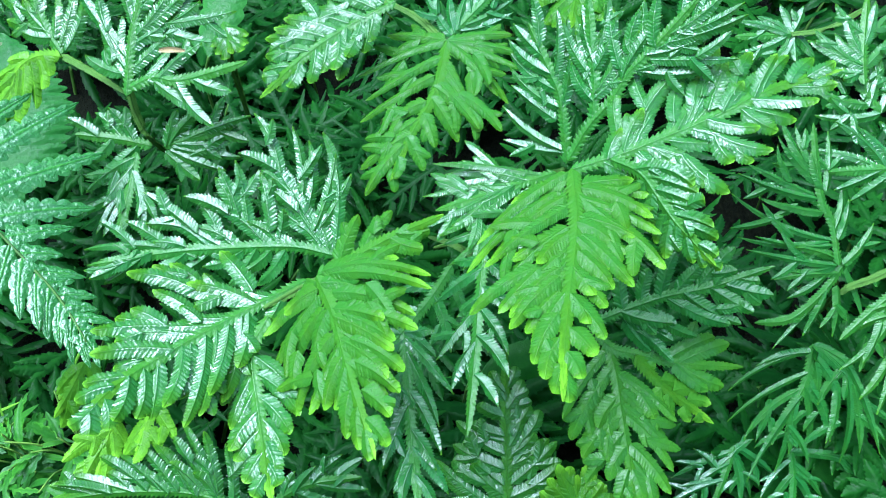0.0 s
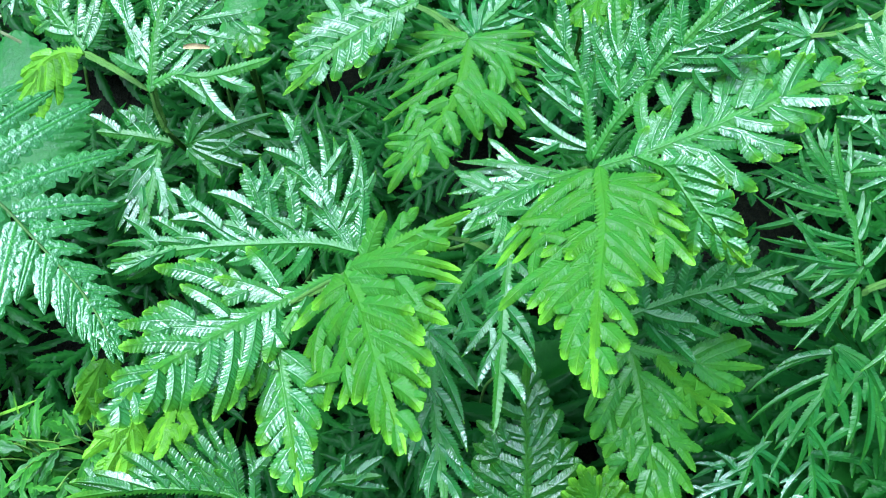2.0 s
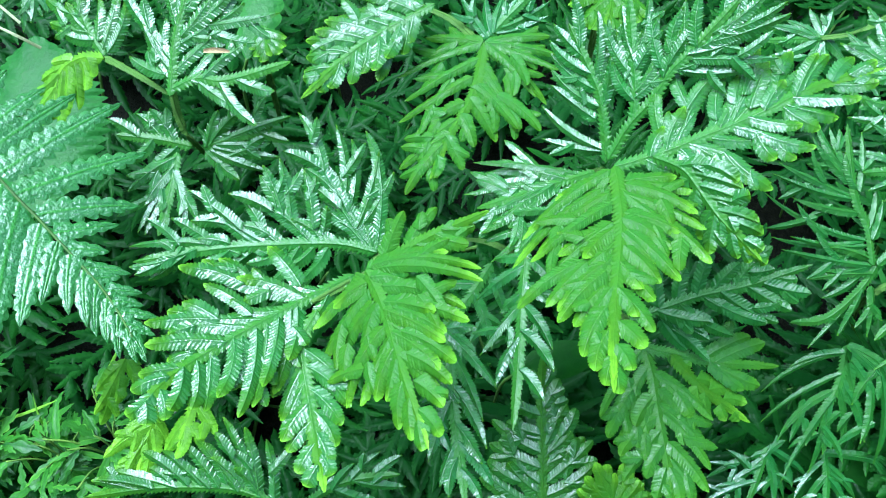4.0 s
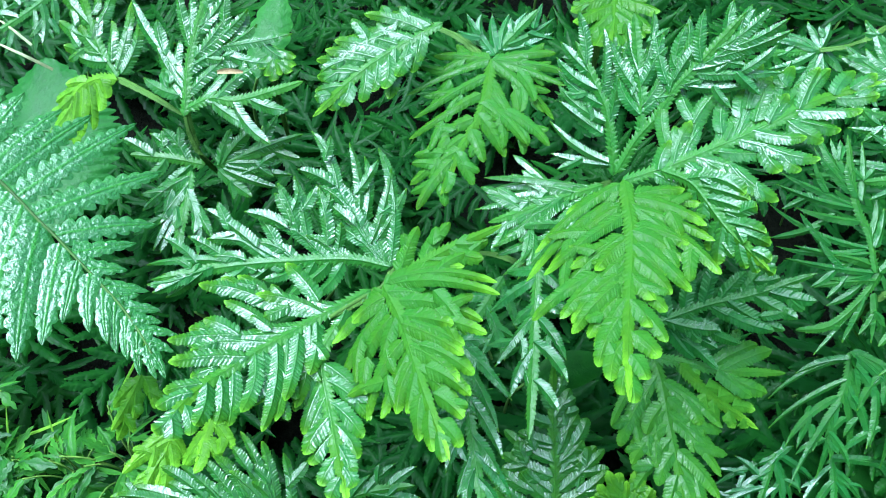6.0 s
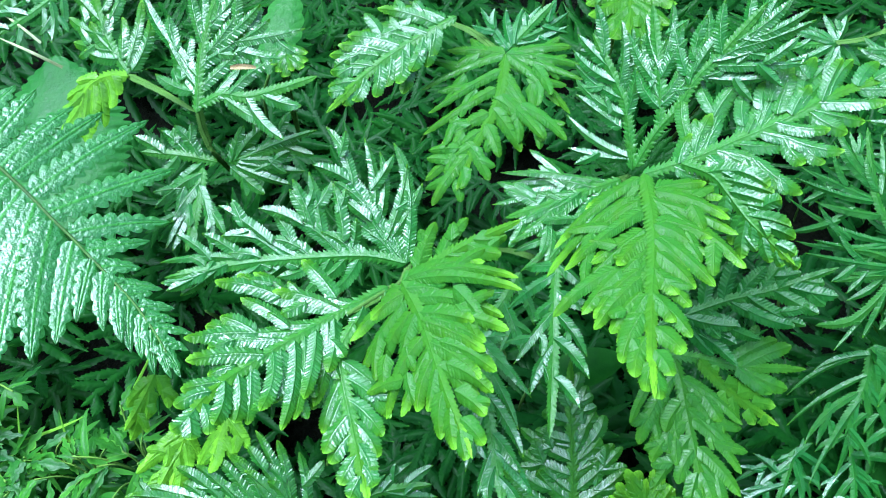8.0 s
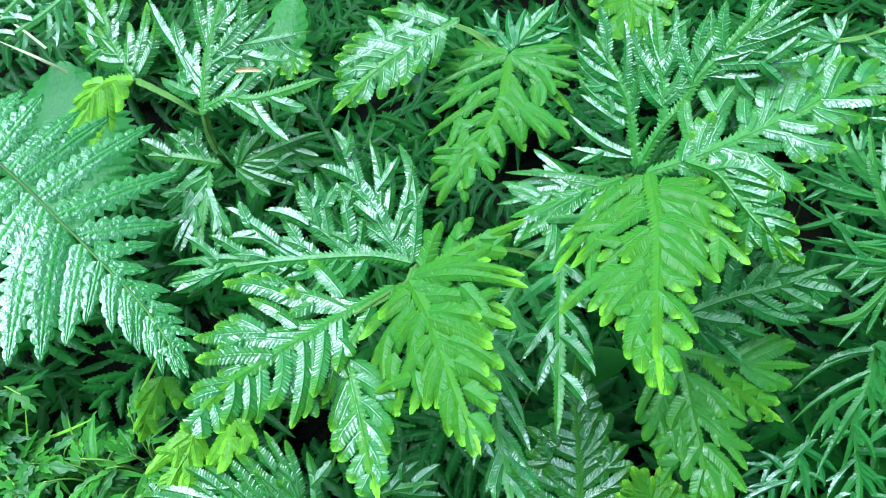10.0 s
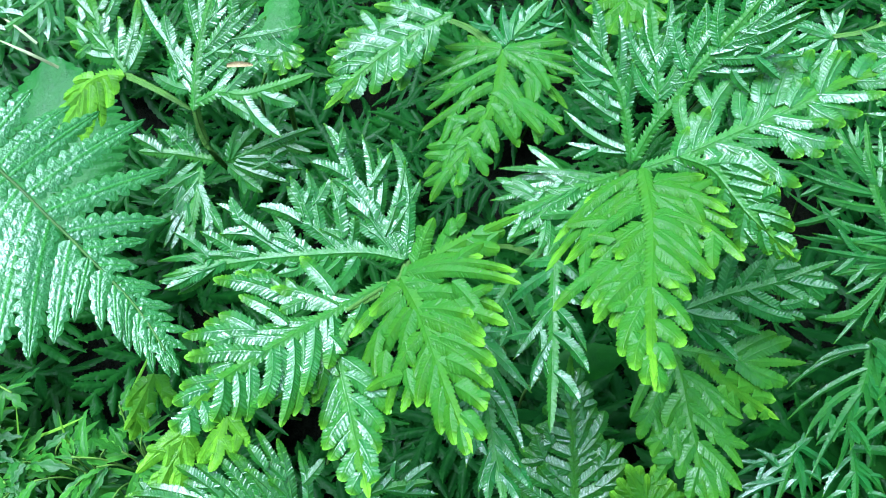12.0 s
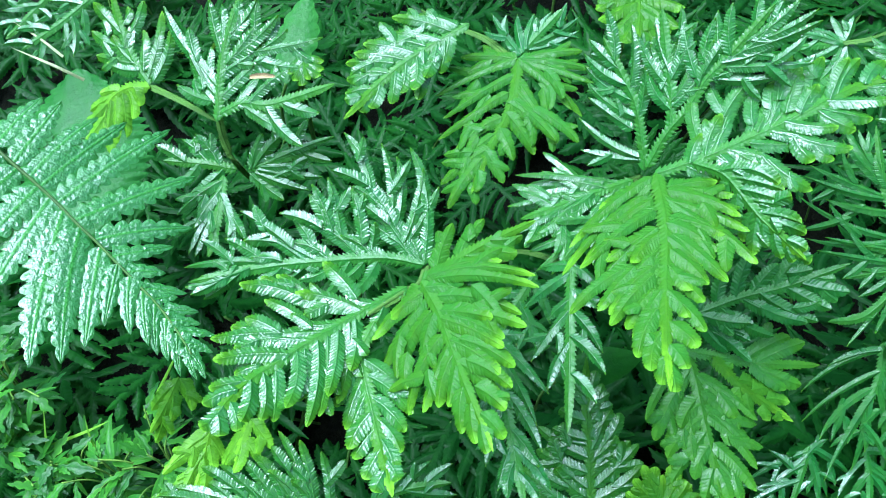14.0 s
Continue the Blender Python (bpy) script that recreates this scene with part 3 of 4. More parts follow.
spray(right_plant, (0.0430, 0.1625, 0.2205), (9, -17, 13), 0.42, [(0.0, 0.0), (9.7, -0.7), (21.3, -1.1), (31.1, -0.7), (40.8, -0.4), (54.4, 0.5), (66.3, 2.2), (79.2, 2.0), (92.3, 0.0)],
      [(18.3, -0.8, 45, 16.3), (18.6, 3.5, 72, 24.3), (30.8, 11.6, 86, 18.7), (30.1, 10.7, 34, 17.5), (27.1, 5.2, 36, 20.0), (37.2, 0.1, 38, 16.1), (37.2, 3.1, 61, 18.7), (48.1, 8.4, 49, 20.6), (44.9, 6.2, 57, 11.3), (48.9, 8.0, 36, 15.2), (41.9, -0.1, 27, 17.4), (48.5, 2.6, 46, 18.9), (52.4, 0.3, 36, 12.6), (57.9, 4.4, 49, 19.9), (57.3, 2.8, 26, 16.4), (63.2, 1.2, 43, 17.5), (66.3, 2.2, 32, 16.6), (75.3, 1.5, 29, 12.9), (80.9, 1.7, 8, 9.4), (75.1, 1.1, -22, 13.6)] + [(62.3, 1.4, -27, 19.8), (59.7, -0.3, -35, 15.8), (58.1, -1.1, -56, 13.0), (46.7, 0.1, -32, 16.6), (33.3, -2.4, -16, 18.5), (47.8, -6.6, -39, 17.4), (50.1, -7.7, -66, 12.2), (47.0, -6.2, -84, 11.2), (27.8, -2.6, -49, 14.6), (35.9, -10.6, -61, 17.0), (34.7, -8.7, -72, 13.8), (22.7, -2.4, -66, 21.5), (21.5, -2.7, -54, 12.0), (11.0, -1.5, -47, 12.8), (12.5, -1.4, 49, 12.1)], width=1.1, tip=1.15, forks=0.2, rounded=0.75)
spray(right_plant, (0.0556, 0.1634, 0.2249), (60, -1, -57), 0.42, [(0.0, 0.0), (11.0, 3.9), (20.3, 2.6), (31.3, 0.6), (50.3, -0.0)],
      [(8.8, 3.2, 41, 14.3), (18.1, 11.3, 7, 9.9), (18.7, 7.6, 17, 12.2), (19.2, 3.9, 21, 14.6), (30.8, 7.2, 56, 6.4), (27.1, 4.0, 14, 7.4), (28.2, 1.2, 24, 14.3), (33.1, 1.6, 18, 11.7), (41.2, 1.1, 16, 7.2), (44.4, 0.3, -3, 6.9), (14.8, 2.9, -87, 10.2), (19.5, 2.4, -56, 11.5), (27.3, 0.5, -69, 10.3), (29.6, 0.4, -56, 12.3), (32.4, 0.3, -46, 7.5), (37.1, -0.0, -35, 8.3), (42.7, -0.6, -28, 5.5)], width=1.1, tip=1.2, forks=0.2, rounded=0.75)
spray(right_plant, (0.0453, 0.1792, 0.2024), (-40, -38, 111), 0.3, [(0.0, 0.0), (9.1, -2.1), (24.4, -4.1), (34.1, -2.9), (52.5, -0.0)],
      [(4.0, -0.4, 60, 22.9), (5.3, 0.1, 40, 27.0), (16.4, -0.8, 34, 19.7), (20.5, -3.0, 33, 22.3), (26.6, -3.6, 36, 21.7), (32.9, -3.2, 35, 18.9), (39.4, -2.2, 25, 15.4), (42.7, -1.6, -3, 19.0), (28.5, -4.2, -25, 22.6), (30.7, -3.7, -12, 23.5), (20.2, -4.0, -27, 17.2), (24.4, -4.1, -46, 18.1), (15.9, -0.6, 28, 14.0), (31.5, -4.4, -39, 19.9)], width=1.0, tip=0.25, forks=0.2)
spray(right_plant, (0.0525, 0.1842, 0.2200), (-32, -38, 94), 0.3, [(0.0, 0.0), (12.6, -1.3), (22.3, -0.8), (43.5, 0.0)],
      [(9.7, -1.2, -33, 15.7), (14.6, -1.0, 23, 22.2), (17.4, -1.5, -23, 18.7), (20.4, -1.2, 15, 20.7), (21.3, -1.2, -13, 21.8), (6.8, -0.7, 22, 15.3), (7.8, -1.1, -46, 13.9), (10.7, -0.4, 11, 20.3)], width=1.0, tip=0.25, forks=0.2)
spray(right_plant, (0.0450, 0.1764, 0.2076), (13, -48, 35), 0.3, [(0.0, 0.0), (13.9, 2.0), (25.6, 1.4), (36.5, 2.8), (46.7, 1.6), (69.8, -0.0)],
      [(34.5, 2.4, 40, 9.4), (36.0, 5.7, 48, 20.5), (39.4, 5.8, 25, 17.4), (38.0, 4.6, 2, 18.3), (33.9, 3.2, 19, 15.7), (44.2, 1.9, 41, 18.3), (48.5, 0.7, 32, 17.2), (44.5, 2.1, -30, 23.9), (52.1, -1.2, -31, 24.5), (55.2, -0.9, -27, 22.6), (60.2, -0.1, 32, 11.5), (42.9, 2.0, -50, 20.2), (44.6, -0.2, -51, 26.1), (38.3, 2.3, -54, 22.6), (49.1, -0.1, -9, 16.5), (54.7, -0.1, -14, 20.3), (38.4, 1.9, -33, 7.9)], width=1.0, tip=0.25, forks=0.2)
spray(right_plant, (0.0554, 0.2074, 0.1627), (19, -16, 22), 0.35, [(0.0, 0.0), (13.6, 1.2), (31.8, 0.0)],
      [(2.3, 0.2, 24, 25.3), (5.2, 0.6, -26, 23.7), (1.2, 0.8, 43, 25.3), (8.0, 0.8, -9, 20.1), (0.9, -1.0, -41, 20.2), (-0.2, 2.4, 54, 20.9), (10.9, 1.3, 22, 14.7), (0.1, -0.4, 121, 15.1), (-0.6, -1.1, -169, 9.8), (4.4, -0.9, -34, 12.0)], width=1.0, tip=0.1, material=SHADED_LEAF)

top_plant = plant("spikemoss", (0.0014, 0.2507, 0.1946), "green spikemoss with drooping fern-like branches")
stalk(top_plant, [(0.002, 0.246, 0.197), (-0.011, 0.267, 0.194), (-0.025, 0.293, 0.180), (-0.042, 0.329, 0.161)], 0.9)
spray(top_plant, (0.0014, 0.2416, 0.2040), (8, 17, -111), 0.66, [(0.0, 0.0), (22.7, 3.6), (46.6, 0.4), (64.2, 0.0)],
      [(-0.0, -0.2, -80, 24.5), (0.2, -0.6, -50, 37.5), (7.3, 0.7, -38, 35.1), (16.6, 1.1, -37, 34.6), (28.3, 2.0, -40, 23.2), (36.2, 1.3, -33, 27.2), (42.6, 1.3, -35, 25.1), (48.0, -0.3, -10, 25.7), (53.2, -0.7, 12, 10.4), (44.3, -0.5, 40, 16.2), (33.3, 2.2, 40, 15.6), (25.5, 2.5, 45, 21.5), (20.9, 1.8, 58, 19.1), (17.8, 1.7, 56, 31.1), (26.7, 19.8, 37, 11.3), (21.8, 13.2, 56, 26.9), (2.3, 0.3, 57, 37.3), (0.3, 0.6, 59, 32.4), (-0.0, 0.6, 75, 34.3), (-0.0, 0.4, 103, 26.5)] + [(0.1, 0.2, 90, 30.5)], width=0.95, tip=0.5, forks=0.5)
spray(top_plant, (-0.0190, 0.2509, 0.2163), (-11, 14, -145), 0.42, [(0.0, 0.0), (20.4, -3.1), (42.4, -3.7), (67.0, 0.0)],
      [(12.8, -0.6, 39, 14.0), (15.9, -1.8, 38, 17.2), (22.2, -3.2, 46, 21.2), (31.4, -3.5, 45, 13.9), (37.2, -3.2, 42, 14.6), (45.6, -3.1, 28, 11.1), (55.3, -3.1, -30, 6.8), (43.3, -6.1, -35, 14.0), (35.5, -6.2, -44, 21.2), (31.2, -5.3, -46, 20.9), (20.4, -3.8, -51, 23.6), (8.2, -2.2, -56, 25.9), (9.1, -2.2, 41, 13.0), (4.5, -1.9, -58, 19.7), (14.0, -1.2, -52, 24.0), (26.0, -4.4, -48, 22.0), (40.0, -4.0, -38, 17.0), (49.0, -3.4, -30, 12.0), (26.5, -2.6, 44, 17.0), (50.0, -2.6, 22, 10.0)], width=1.25, tip=1.1, forks=0.35, rounded=0.75)
spray(top_plant, (0.0038, 0.2533, 0.1962), (24, -22, 41), 0.2, [(0.0, 0.0), (13.9, 0.2), (27.5, 0.0)],
      [(1.2, -0.5, 48, 16.8), (2.9, -0.5, 27, 16.3), (6.3, -0.6, 11, 17.3), (7.1, -1.4, -13, 24.3), (3.7, -1.4, -27, 22.8), (-0.5, -0.5, 78, 21.6)], width=1.0, tip=0.1)

lower_plant = plant("spikemoss", (0.0657, 0.1440, 0.1382), "blue-green spikemoss with toothed branchlets in shade")
stalk(lower_plant, [(0.064, 0.145, 0.139), (0.064, 0.167, 0.111), (0.064, 0.198, 0.069)], 1.0)
spray(lower_plant, (0.0615, 0.1442, 0.1421), (35, -28, 6), 0.18, [(0.0, 0.0), (14.9, 1.2), (31.2, 1.4), (48.6, -0.3), (72.6, 0.0)],
      [(13.3, 1.7, 68, 15.7), (20.7, 1.2, 57, 14.7), (28.8, 1.6, 50, 18.8), (34.7, 1.5, 31, 15.4), (43.5, 1.0, 31, 20.3), (49.7, -0.2, 24, 9.8), (21.3, 1.2, -47, 24.9), (31.0, 0.8, -46, 24.8), (36.1, -4.4, -41, 18.0), (37.8, 0.9, -47, 24.2), (47.6, 0.1, -47, 18.2), (53.7, -1.0, -30, 16.9), (12.4, 1.0, -27, 19.9), (59.4, -0.2, -24, 7.1)], width=1.2, tip=0.2, forks=0.0, rounded=0.75, leaf=DULL_SHADED)
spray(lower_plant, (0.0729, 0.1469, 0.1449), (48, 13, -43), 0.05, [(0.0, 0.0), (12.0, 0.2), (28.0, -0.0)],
      [(1.9, 0.6, 14, 19.9), (2.2, 0.9, 34, 19.2), (5.7, 0.5, 27, 13.9), (2.2, -0.8, -9, 16.4), (8.6, -1.0, 1, 14.9)], width=1.2, tip=0.05, forks=0.0, rounded=0.75, leaf=DULL_SHADED)
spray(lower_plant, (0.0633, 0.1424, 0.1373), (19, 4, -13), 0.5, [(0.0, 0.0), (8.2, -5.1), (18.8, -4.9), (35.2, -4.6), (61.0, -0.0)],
      [(30.4, -4.3, 39, 21.7), (35.2, -4.6, 33, 21.8), (36.4, -5.2, -13, 19.2), (32.9, -5.1, -27, 17.3), (16.4, -5.0, -18, 10.5)], width=1.25, rounded=0.9, tip=0.6, forks=0.0, leaf=DULL_SHADED)
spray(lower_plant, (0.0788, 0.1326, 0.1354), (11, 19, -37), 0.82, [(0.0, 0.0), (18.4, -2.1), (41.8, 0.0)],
      [(13.7, -0.8, 30, 9.3), (20.5, -0.9, 39, 12.7), (27.3, 0.2, 28, 10.1), (19.5, -2.6, -41, 11.0), (27.5, -2.1, -34, 7.5), (34.0, -0.7, -21, 4.6), (15.2, -1.9, -38, 9.2)], width=1.0, tip=0.9, forks=0.3, leaf=DULL_SHADED)
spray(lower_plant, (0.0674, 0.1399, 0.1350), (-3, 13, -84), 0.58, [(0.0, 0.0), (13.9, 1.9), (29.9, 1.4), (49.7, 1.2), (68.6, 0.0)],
      [(4.1, 0.2, -39, 35.2), (20.0, -7.5, -37, 22.5), (19.0, -5.6, -9, 13.8), (25.8, 1.6, -46, 22.7), (31.7, 1.5, -49, 23.5), (37.6, 0.9, -43, 24.1), (43.1, 0.8, -35, 15.2), (51.8, 0.2, -22, 12.8), (14.4, 2.7, 43, 28.9), (22.6, 9.8, 19, 11.7), (20.9, 3.0, 34, 31.1), (33.9, 8.8, 35, 14.9), (31.1, 3.0, 31, 27.6), (42.2, 2.4, 29, 23.6), (48.7, 2.6, 21, 17.3), (51.9, 1.5, 6, 13.0), (23.1, 1.7, -40, 16.4)], width=1.15, rounded=0.85, tip=0.5, forks=0.35, leaf=DULL_SHADED)

drooping_plant = plant("spikemoss", (0.0138, 0.1479, 0.1819), "dark green spikemoss with slender hanging branchlets")
stalk(drooping_plant, [(0.015, 0.140, 0.197), (0.004, 0.169, 0.164), (-0.007, 0.214, 0.099)], 0.9)
spray(drooping_plant, (0.0142, 0.1442, 0.1977), (24, 10, -96), 0.24, [(0.0, 0.0), (19.8, -0.1), (39.5, 0.2), (63.9, 0.0)],
      [(3.8, -0.5, -95, 11.4), (6.5, -0.1, -57, 19.9), (20.8, -0.0, -36, 21.1), (32.7, -0.1, -22, 17.2), (20.8, 0.4, 32, 18.1), (30.2, 0.1, 40, 18.1), (43.7, 0.7, 36, 12.9), (12.6, 0.4, 45, 12.1), (16.7, -0.0, -47, 10.0), (2.6, -0.1, 47, 14.1)], width=1.0, tip=0.25, forks=0.0)
spray(drooping_plant, (-0.0137, 0.1203, 0.1819), (6, 5, -84), 0.24, [(0.0, 0.0), (18.4, -0.3), (33.9, -0.6), (60.1, -0.0)],
      [(2.2, 0.4, 31, 23.7), (6.8, 0.4, 19, 25.9), (20.5, -0.1, 19, 23.0), (33.5, -0.6, 24, 15.9), (39.5, -0.6, 30, 17.9), (25.8, -1.0, -26, 20.3), (39.5, -1.1, -27, 14.6), (10.4, 0.0, -21, 21.1), (-0.1, -0.2, 87, 10.1), (2.2, -0.1, -48, 15.8), (48.6, -0.5, 24, 12.3), (45.0, -0.9, -16, 12.5)], width=1.0, tip=0.25, forks=0.0)
spray(drooping_plant, (0.0034, 0.1507, 0.1772), (-5, 24, -130), 0.3, [(0.0, 0.0), (15.3, 0.7), (34.7, -0.7), (49.9, -0.0)],
      [(3.0, 0.2, 57, 17.7), (9.6, 0.5, -45, 16.5), (12.8, 0.4, 51, 21.8), (21.2, -0.2, -36, 13.7), (24.7, -0.2, 44, 20.4), (31.8, -0.3, -44, 13.3)], width=1.0, tip=0.2)

upright_plant = plant("spikemoss", (0.0271, 0.0828, 0.0897), "soft green spikemoss growing upright below others")
spray(upright_plant, (0.0268, 0.0809, 0.0928), (-4, -39, 91), 0.52, [(0.0, 0.0), (26.0, 0.1), (45.5, 0.6), (68.4, -0.0)],
      [(52.7, 0.2, -24, 10.0), (44.3, -0.1, -28, 13.5), (39.4, -0.6, -33, 13.6), (34.6, -1.1, -38, 13.8), (28.0, -1.1, -21, 12.6), (24.5, -1.8, -42, 13.8), (32.3, -7.6, -29, 12.6), (20.1, -1.8, -48, 19.1), (24.9, -6.5, -67, 3.3), (11.9, -1.8, -46, 26.0), (6.2, -1.4, -50, 25.3), (2.8, -0.7, -63, 18.4), (51.5, 0.4, 36, 10.3), (41.0, 0.5, 62, 12.7), (32.9, 0.7, 70, 14.8), (25.1, 0.7, 56, 23.5), (18.5, 0.8, 64, 23.0), (11.5, 1.0, 50, 23.1), (7.7, 1.7, 44, 18.2), (16.0, 6.4, 43, 8.3)] + [(12.0, 8.8, 51, 16.4), (-0.2, 1.6, 53, 35.0), (-0.2, 2.6, 61, 26.0), (30.7, 0.7, 82, 9.3), (47.9, 0.4, 20, 7.6)], width=1.2, rounded=0.85, tip=0.35, forks=0.3)
spray(upright_plant, (0.0532, 0.0721, 0.1066), (-1, -40, 90), 0.85, [(0.0, 0.0), (11.9, 0.2), (21.3, 0.0)],
      [(9.5, 0.2, 22, 17.3), (9.5, 0.2, 8, 15.2), (8.3, 0.2, -11, 16.6), (8.3, 0.2, -25, 16.4), (7.1, 0.6, 37, 16.3), (5.0, 0.1, -47, 16.5), (6.0, 0.6, 14, 16.3), (2.1, 0.1, 49, 18.2), (7.1, 0.1, -38, 15.0)], width=1.0, tip=0.9, forks=0.4)

low_plant = plant("spikemoss", (-0.0827, 0.0775, 0.1070), "green spikemoss spray low over damp ground")
spray(low_plant, (-0.0801, 0.0740, 0.1216), (-43, -2, 178), 0.42, [(0.0, 0.0), (7.6, -4.3), (20.5, -6.7), (46.5, -5.3), (73.8, 0.0)],
      [(0.2, -0.5, -81, 25.3), (6.2, -4.7, -77, 25.2), (7.1, -6.6, -65, 29.5), (16.0, -19.1, -52, 11.7), (11.9, -6.4, -44, 17.6), (14.0, -5.6, -50, 25.6), (18.2, -8.6, -55, 17.7), (21.2, -7.1, -46, 23.1), (28.2, -7.2, -43, 20.1), (33.0, -6.9, -34, 21.8), (37.8, -6.2, -11, 25.3), (46.5, -5.3, -8, 20.8), (53.0, -4.0, -6, 17.7), (18.4, -6.8, -44, 11.8), (5.4, -3.3, -46, 15.5), (40.0, -7.0, -36, 10.4), (24.8, -6.4, -38, 12.1)], width=1.05, tip=0.7, forks=0.0, rounded=0.6)
spray(low_plant, (-0.0720, 0.0791, 0.1049), (43, -17, 13), 0.3, [(0.0, 0.0), (19.5, 4.0), (42.5, 0.0)],
      [(8.2, 1.2, 45, 12.7), (13.6, 2.1, 29, 15.2), (21.9, 3.7, 22, 16.2), (24.0, 3.0, -28, 19.5), (14.8, 2.6, -38, 18.2), (31.3, 2.6, 13, 14.0)], width=1.0, tip=0.3)

pale_plant = plant("spikemoss", (-0.1388, 0.1133, 0.1190), "pale yellow-green young spikemoss shoot")
spray(pale_plant, (-0.1299, 0.1107, 0.1327), (-17, 20, -102), 1.15, [(0.0, 0.0), (12.2, 0.1), (27.5, 0.0)],
      [(4.4, 0.1, -40, 18.8), (7.8, -0.0, -41, 20.8), (8.7, 0.9, 24, 10.5), (12.2, 0.1, -14, 16.5), (5.6, -0.2, 40, 12.5), (16.6, 0.2, -18, 16.9), (14.4, 0.2, 9, 15.0), (3.4, -0.2, -18, 14.9)], width=0.95, tip=0.8, forks=0.5)
spray(pale_plant, (-0.1124, 0.1088, 0.1407), (5, 12, -105), 1.15, [(0.0, 0.0), (8.9, 0.0), (17.5, 0.0)],
      [(0.1, 0.8, 46, 14.4), (5.5, 0.3, -20, 16.0), (7.7, 0.3, 40, 10.6), (8.9, 0.0, 2, 12.8)], width=0.95, tip=0.8, forks=0.4)
spray(pale_plant, (-0.1481, 0.1321, 0.1308), (-17, 28, -123), 0.95, [(0.0, 0.0), (13.1, 0.5), (26.7, 0.0)],
      [(2.6, 0.1, -16, 16.5), (6.2, 0.8, 19, 13.1), (10.4, 0.4, 8, 20.0), (-0.0, 0.5, 50, 14.8)], width=1.0, tip=0.6)

back_plant = plant("spikemoss", (-0.1270, 0.2213, 0.1952), "bluish green wet spikemoss with long curved branchlets")
stalk(back_plant, [(-0.126, 0.221, 0.200), (-0.126, 0.217, 0.187), (-0.124, 0.217, 0.171), (-0.125, 0.239, 0.123)], 0.6)
spray(back_plant, (-0.1253, 0.2156, 0.1993), (-4, -37, 72), 0.38, [(0.0, 0.0), (22.0, 3.3), (38.6, 2.9), (55.4, 0.0)],
      [(11.2, 4.1, 43, 19.8), (23.5, 15.9, 41, 25.3), (22.6, 14.3, 25, 14.7), (16.3, 8.8, 7, 13.2), (8.1, 3.8, 77, 16.9), (7.0, 2.9, 53, 18.0), (27.8, 4.0, 26, 22.1), (32.5, 4.0, 13, 15.2), (23.6, 0.9, -25, 21.1), (36.4, 1.6, -28, 17.3), (26.3, -1.2, -40, 26.0), (21.1, 0.6, -49, 15.0), (30.5, -8.2, -68, 31.1), (28.0, -4.8, -51, 22.8), (26.0, -3.9, -84, 15.5), (27.7, -14.1, -84, 16.5), (34.0, 1.9, -27, 14.3), (29.2, 2.7, -15, 15.2)], width=1.2, tip=0.3, forks=0.1, rounded=0.4)
spray(back_plant, (-0.1233, 0.2159, 0.2033), (28, -17, -1), 0.38, [(0.0, 0.0), (11.5, 2.1), (24.0, -1.5), (52.3, 0.0)],
      [(6.0, 1.0, 36, 16.6), (13.9, 1.0, 24, 22.0), (11.8, 0.5, -42, 21.1), (21.4, -1.8, -57, 22.7), (8.6, 0.8, 27, 6.4), (29.0, -2.2, -21, 15.3)], width=1.15, tip=0.3, forks=0.1, rounded=0.4)
spray(back_plant, (-0.1627, 0.2473, 0.1908), (-20, -28, 115), 0.5, [(0.0, 0.0), (11.7, 2.3), (27.6, 2.8), (47.8, 0.0)],
      [(3.2, -0.5, -33, 30.8), (0.5, -2.2, -43, 24.8), (6.8, -0.0, -14, 19.1), (10.3, 1.4, 15, 19.8), (20.5, 2.9, 37, 20.6), (12.6, 2.6, 49, 21.0), (27.6, 2.8, 16, 19.4), (20.2, 2.2, -9, 20.1), (24.4, 2.1, -43, 18.7), (8.3, 1.4, 52, 16.5)], width=1.2, tip=0.8, forks=0.2, rounded=0.7)
spray(back_plant, (-0.1611, 0.2436, 0.1932), (-23, 15, -155), 1.15, [(0.0, 0.0), (8.0, -5.0), (17.0, -5.0), (24.0, 1.0), (29.0, 10.0)],
      [(6.0, -4.0, 75, 9.0), (9.0, -5.0, 70, 14.0), (12.0, -5.2, 66, 20.0), (15.0, -5.0, 58, 22.0), (18.0, -4.5, 50, 22.0), (21.0, -2.5, 46, 20.0), (24.0, 1.0, 44, 17.0), (26.5, 5.0, 74, 12.0), (12.0, -5.5, -20, 10.0), (16.0, -5.3, 0, 13.0), (20.0, -3.5, 12, 14.0), (24.0, 0.8, 22, 14.0)], width=0.95, tip=0.5, forks=-0.25)
stalk(back_plant, [(-0.162, 0.246, 0.192), (-0.145, 0.234, 0.194), (-0.128, 0.222, 0.193)], 0.5)
spray(back_plant, (-0.1180, 0.2118, 0.1726), (42, -19, 3), 0.42, [(0.0, 0.0), (17.0, 0.2), (33.5, -0.0)],
      [(2.8, -0.3, 25, 22.2), (5.6, -0.3, -13, 22.6), (3.9, -1.1, -21, 27.7), (2.2, -1.9, -33, 24.6), (1.3, -0.4, 47, 16.6), (-0.1, -1.8, -52, 18.3), (8.6, 0.1, 3, 33.6), (4.7, 1.2, 25, 13.0)], width=1.15, tip=0.2)
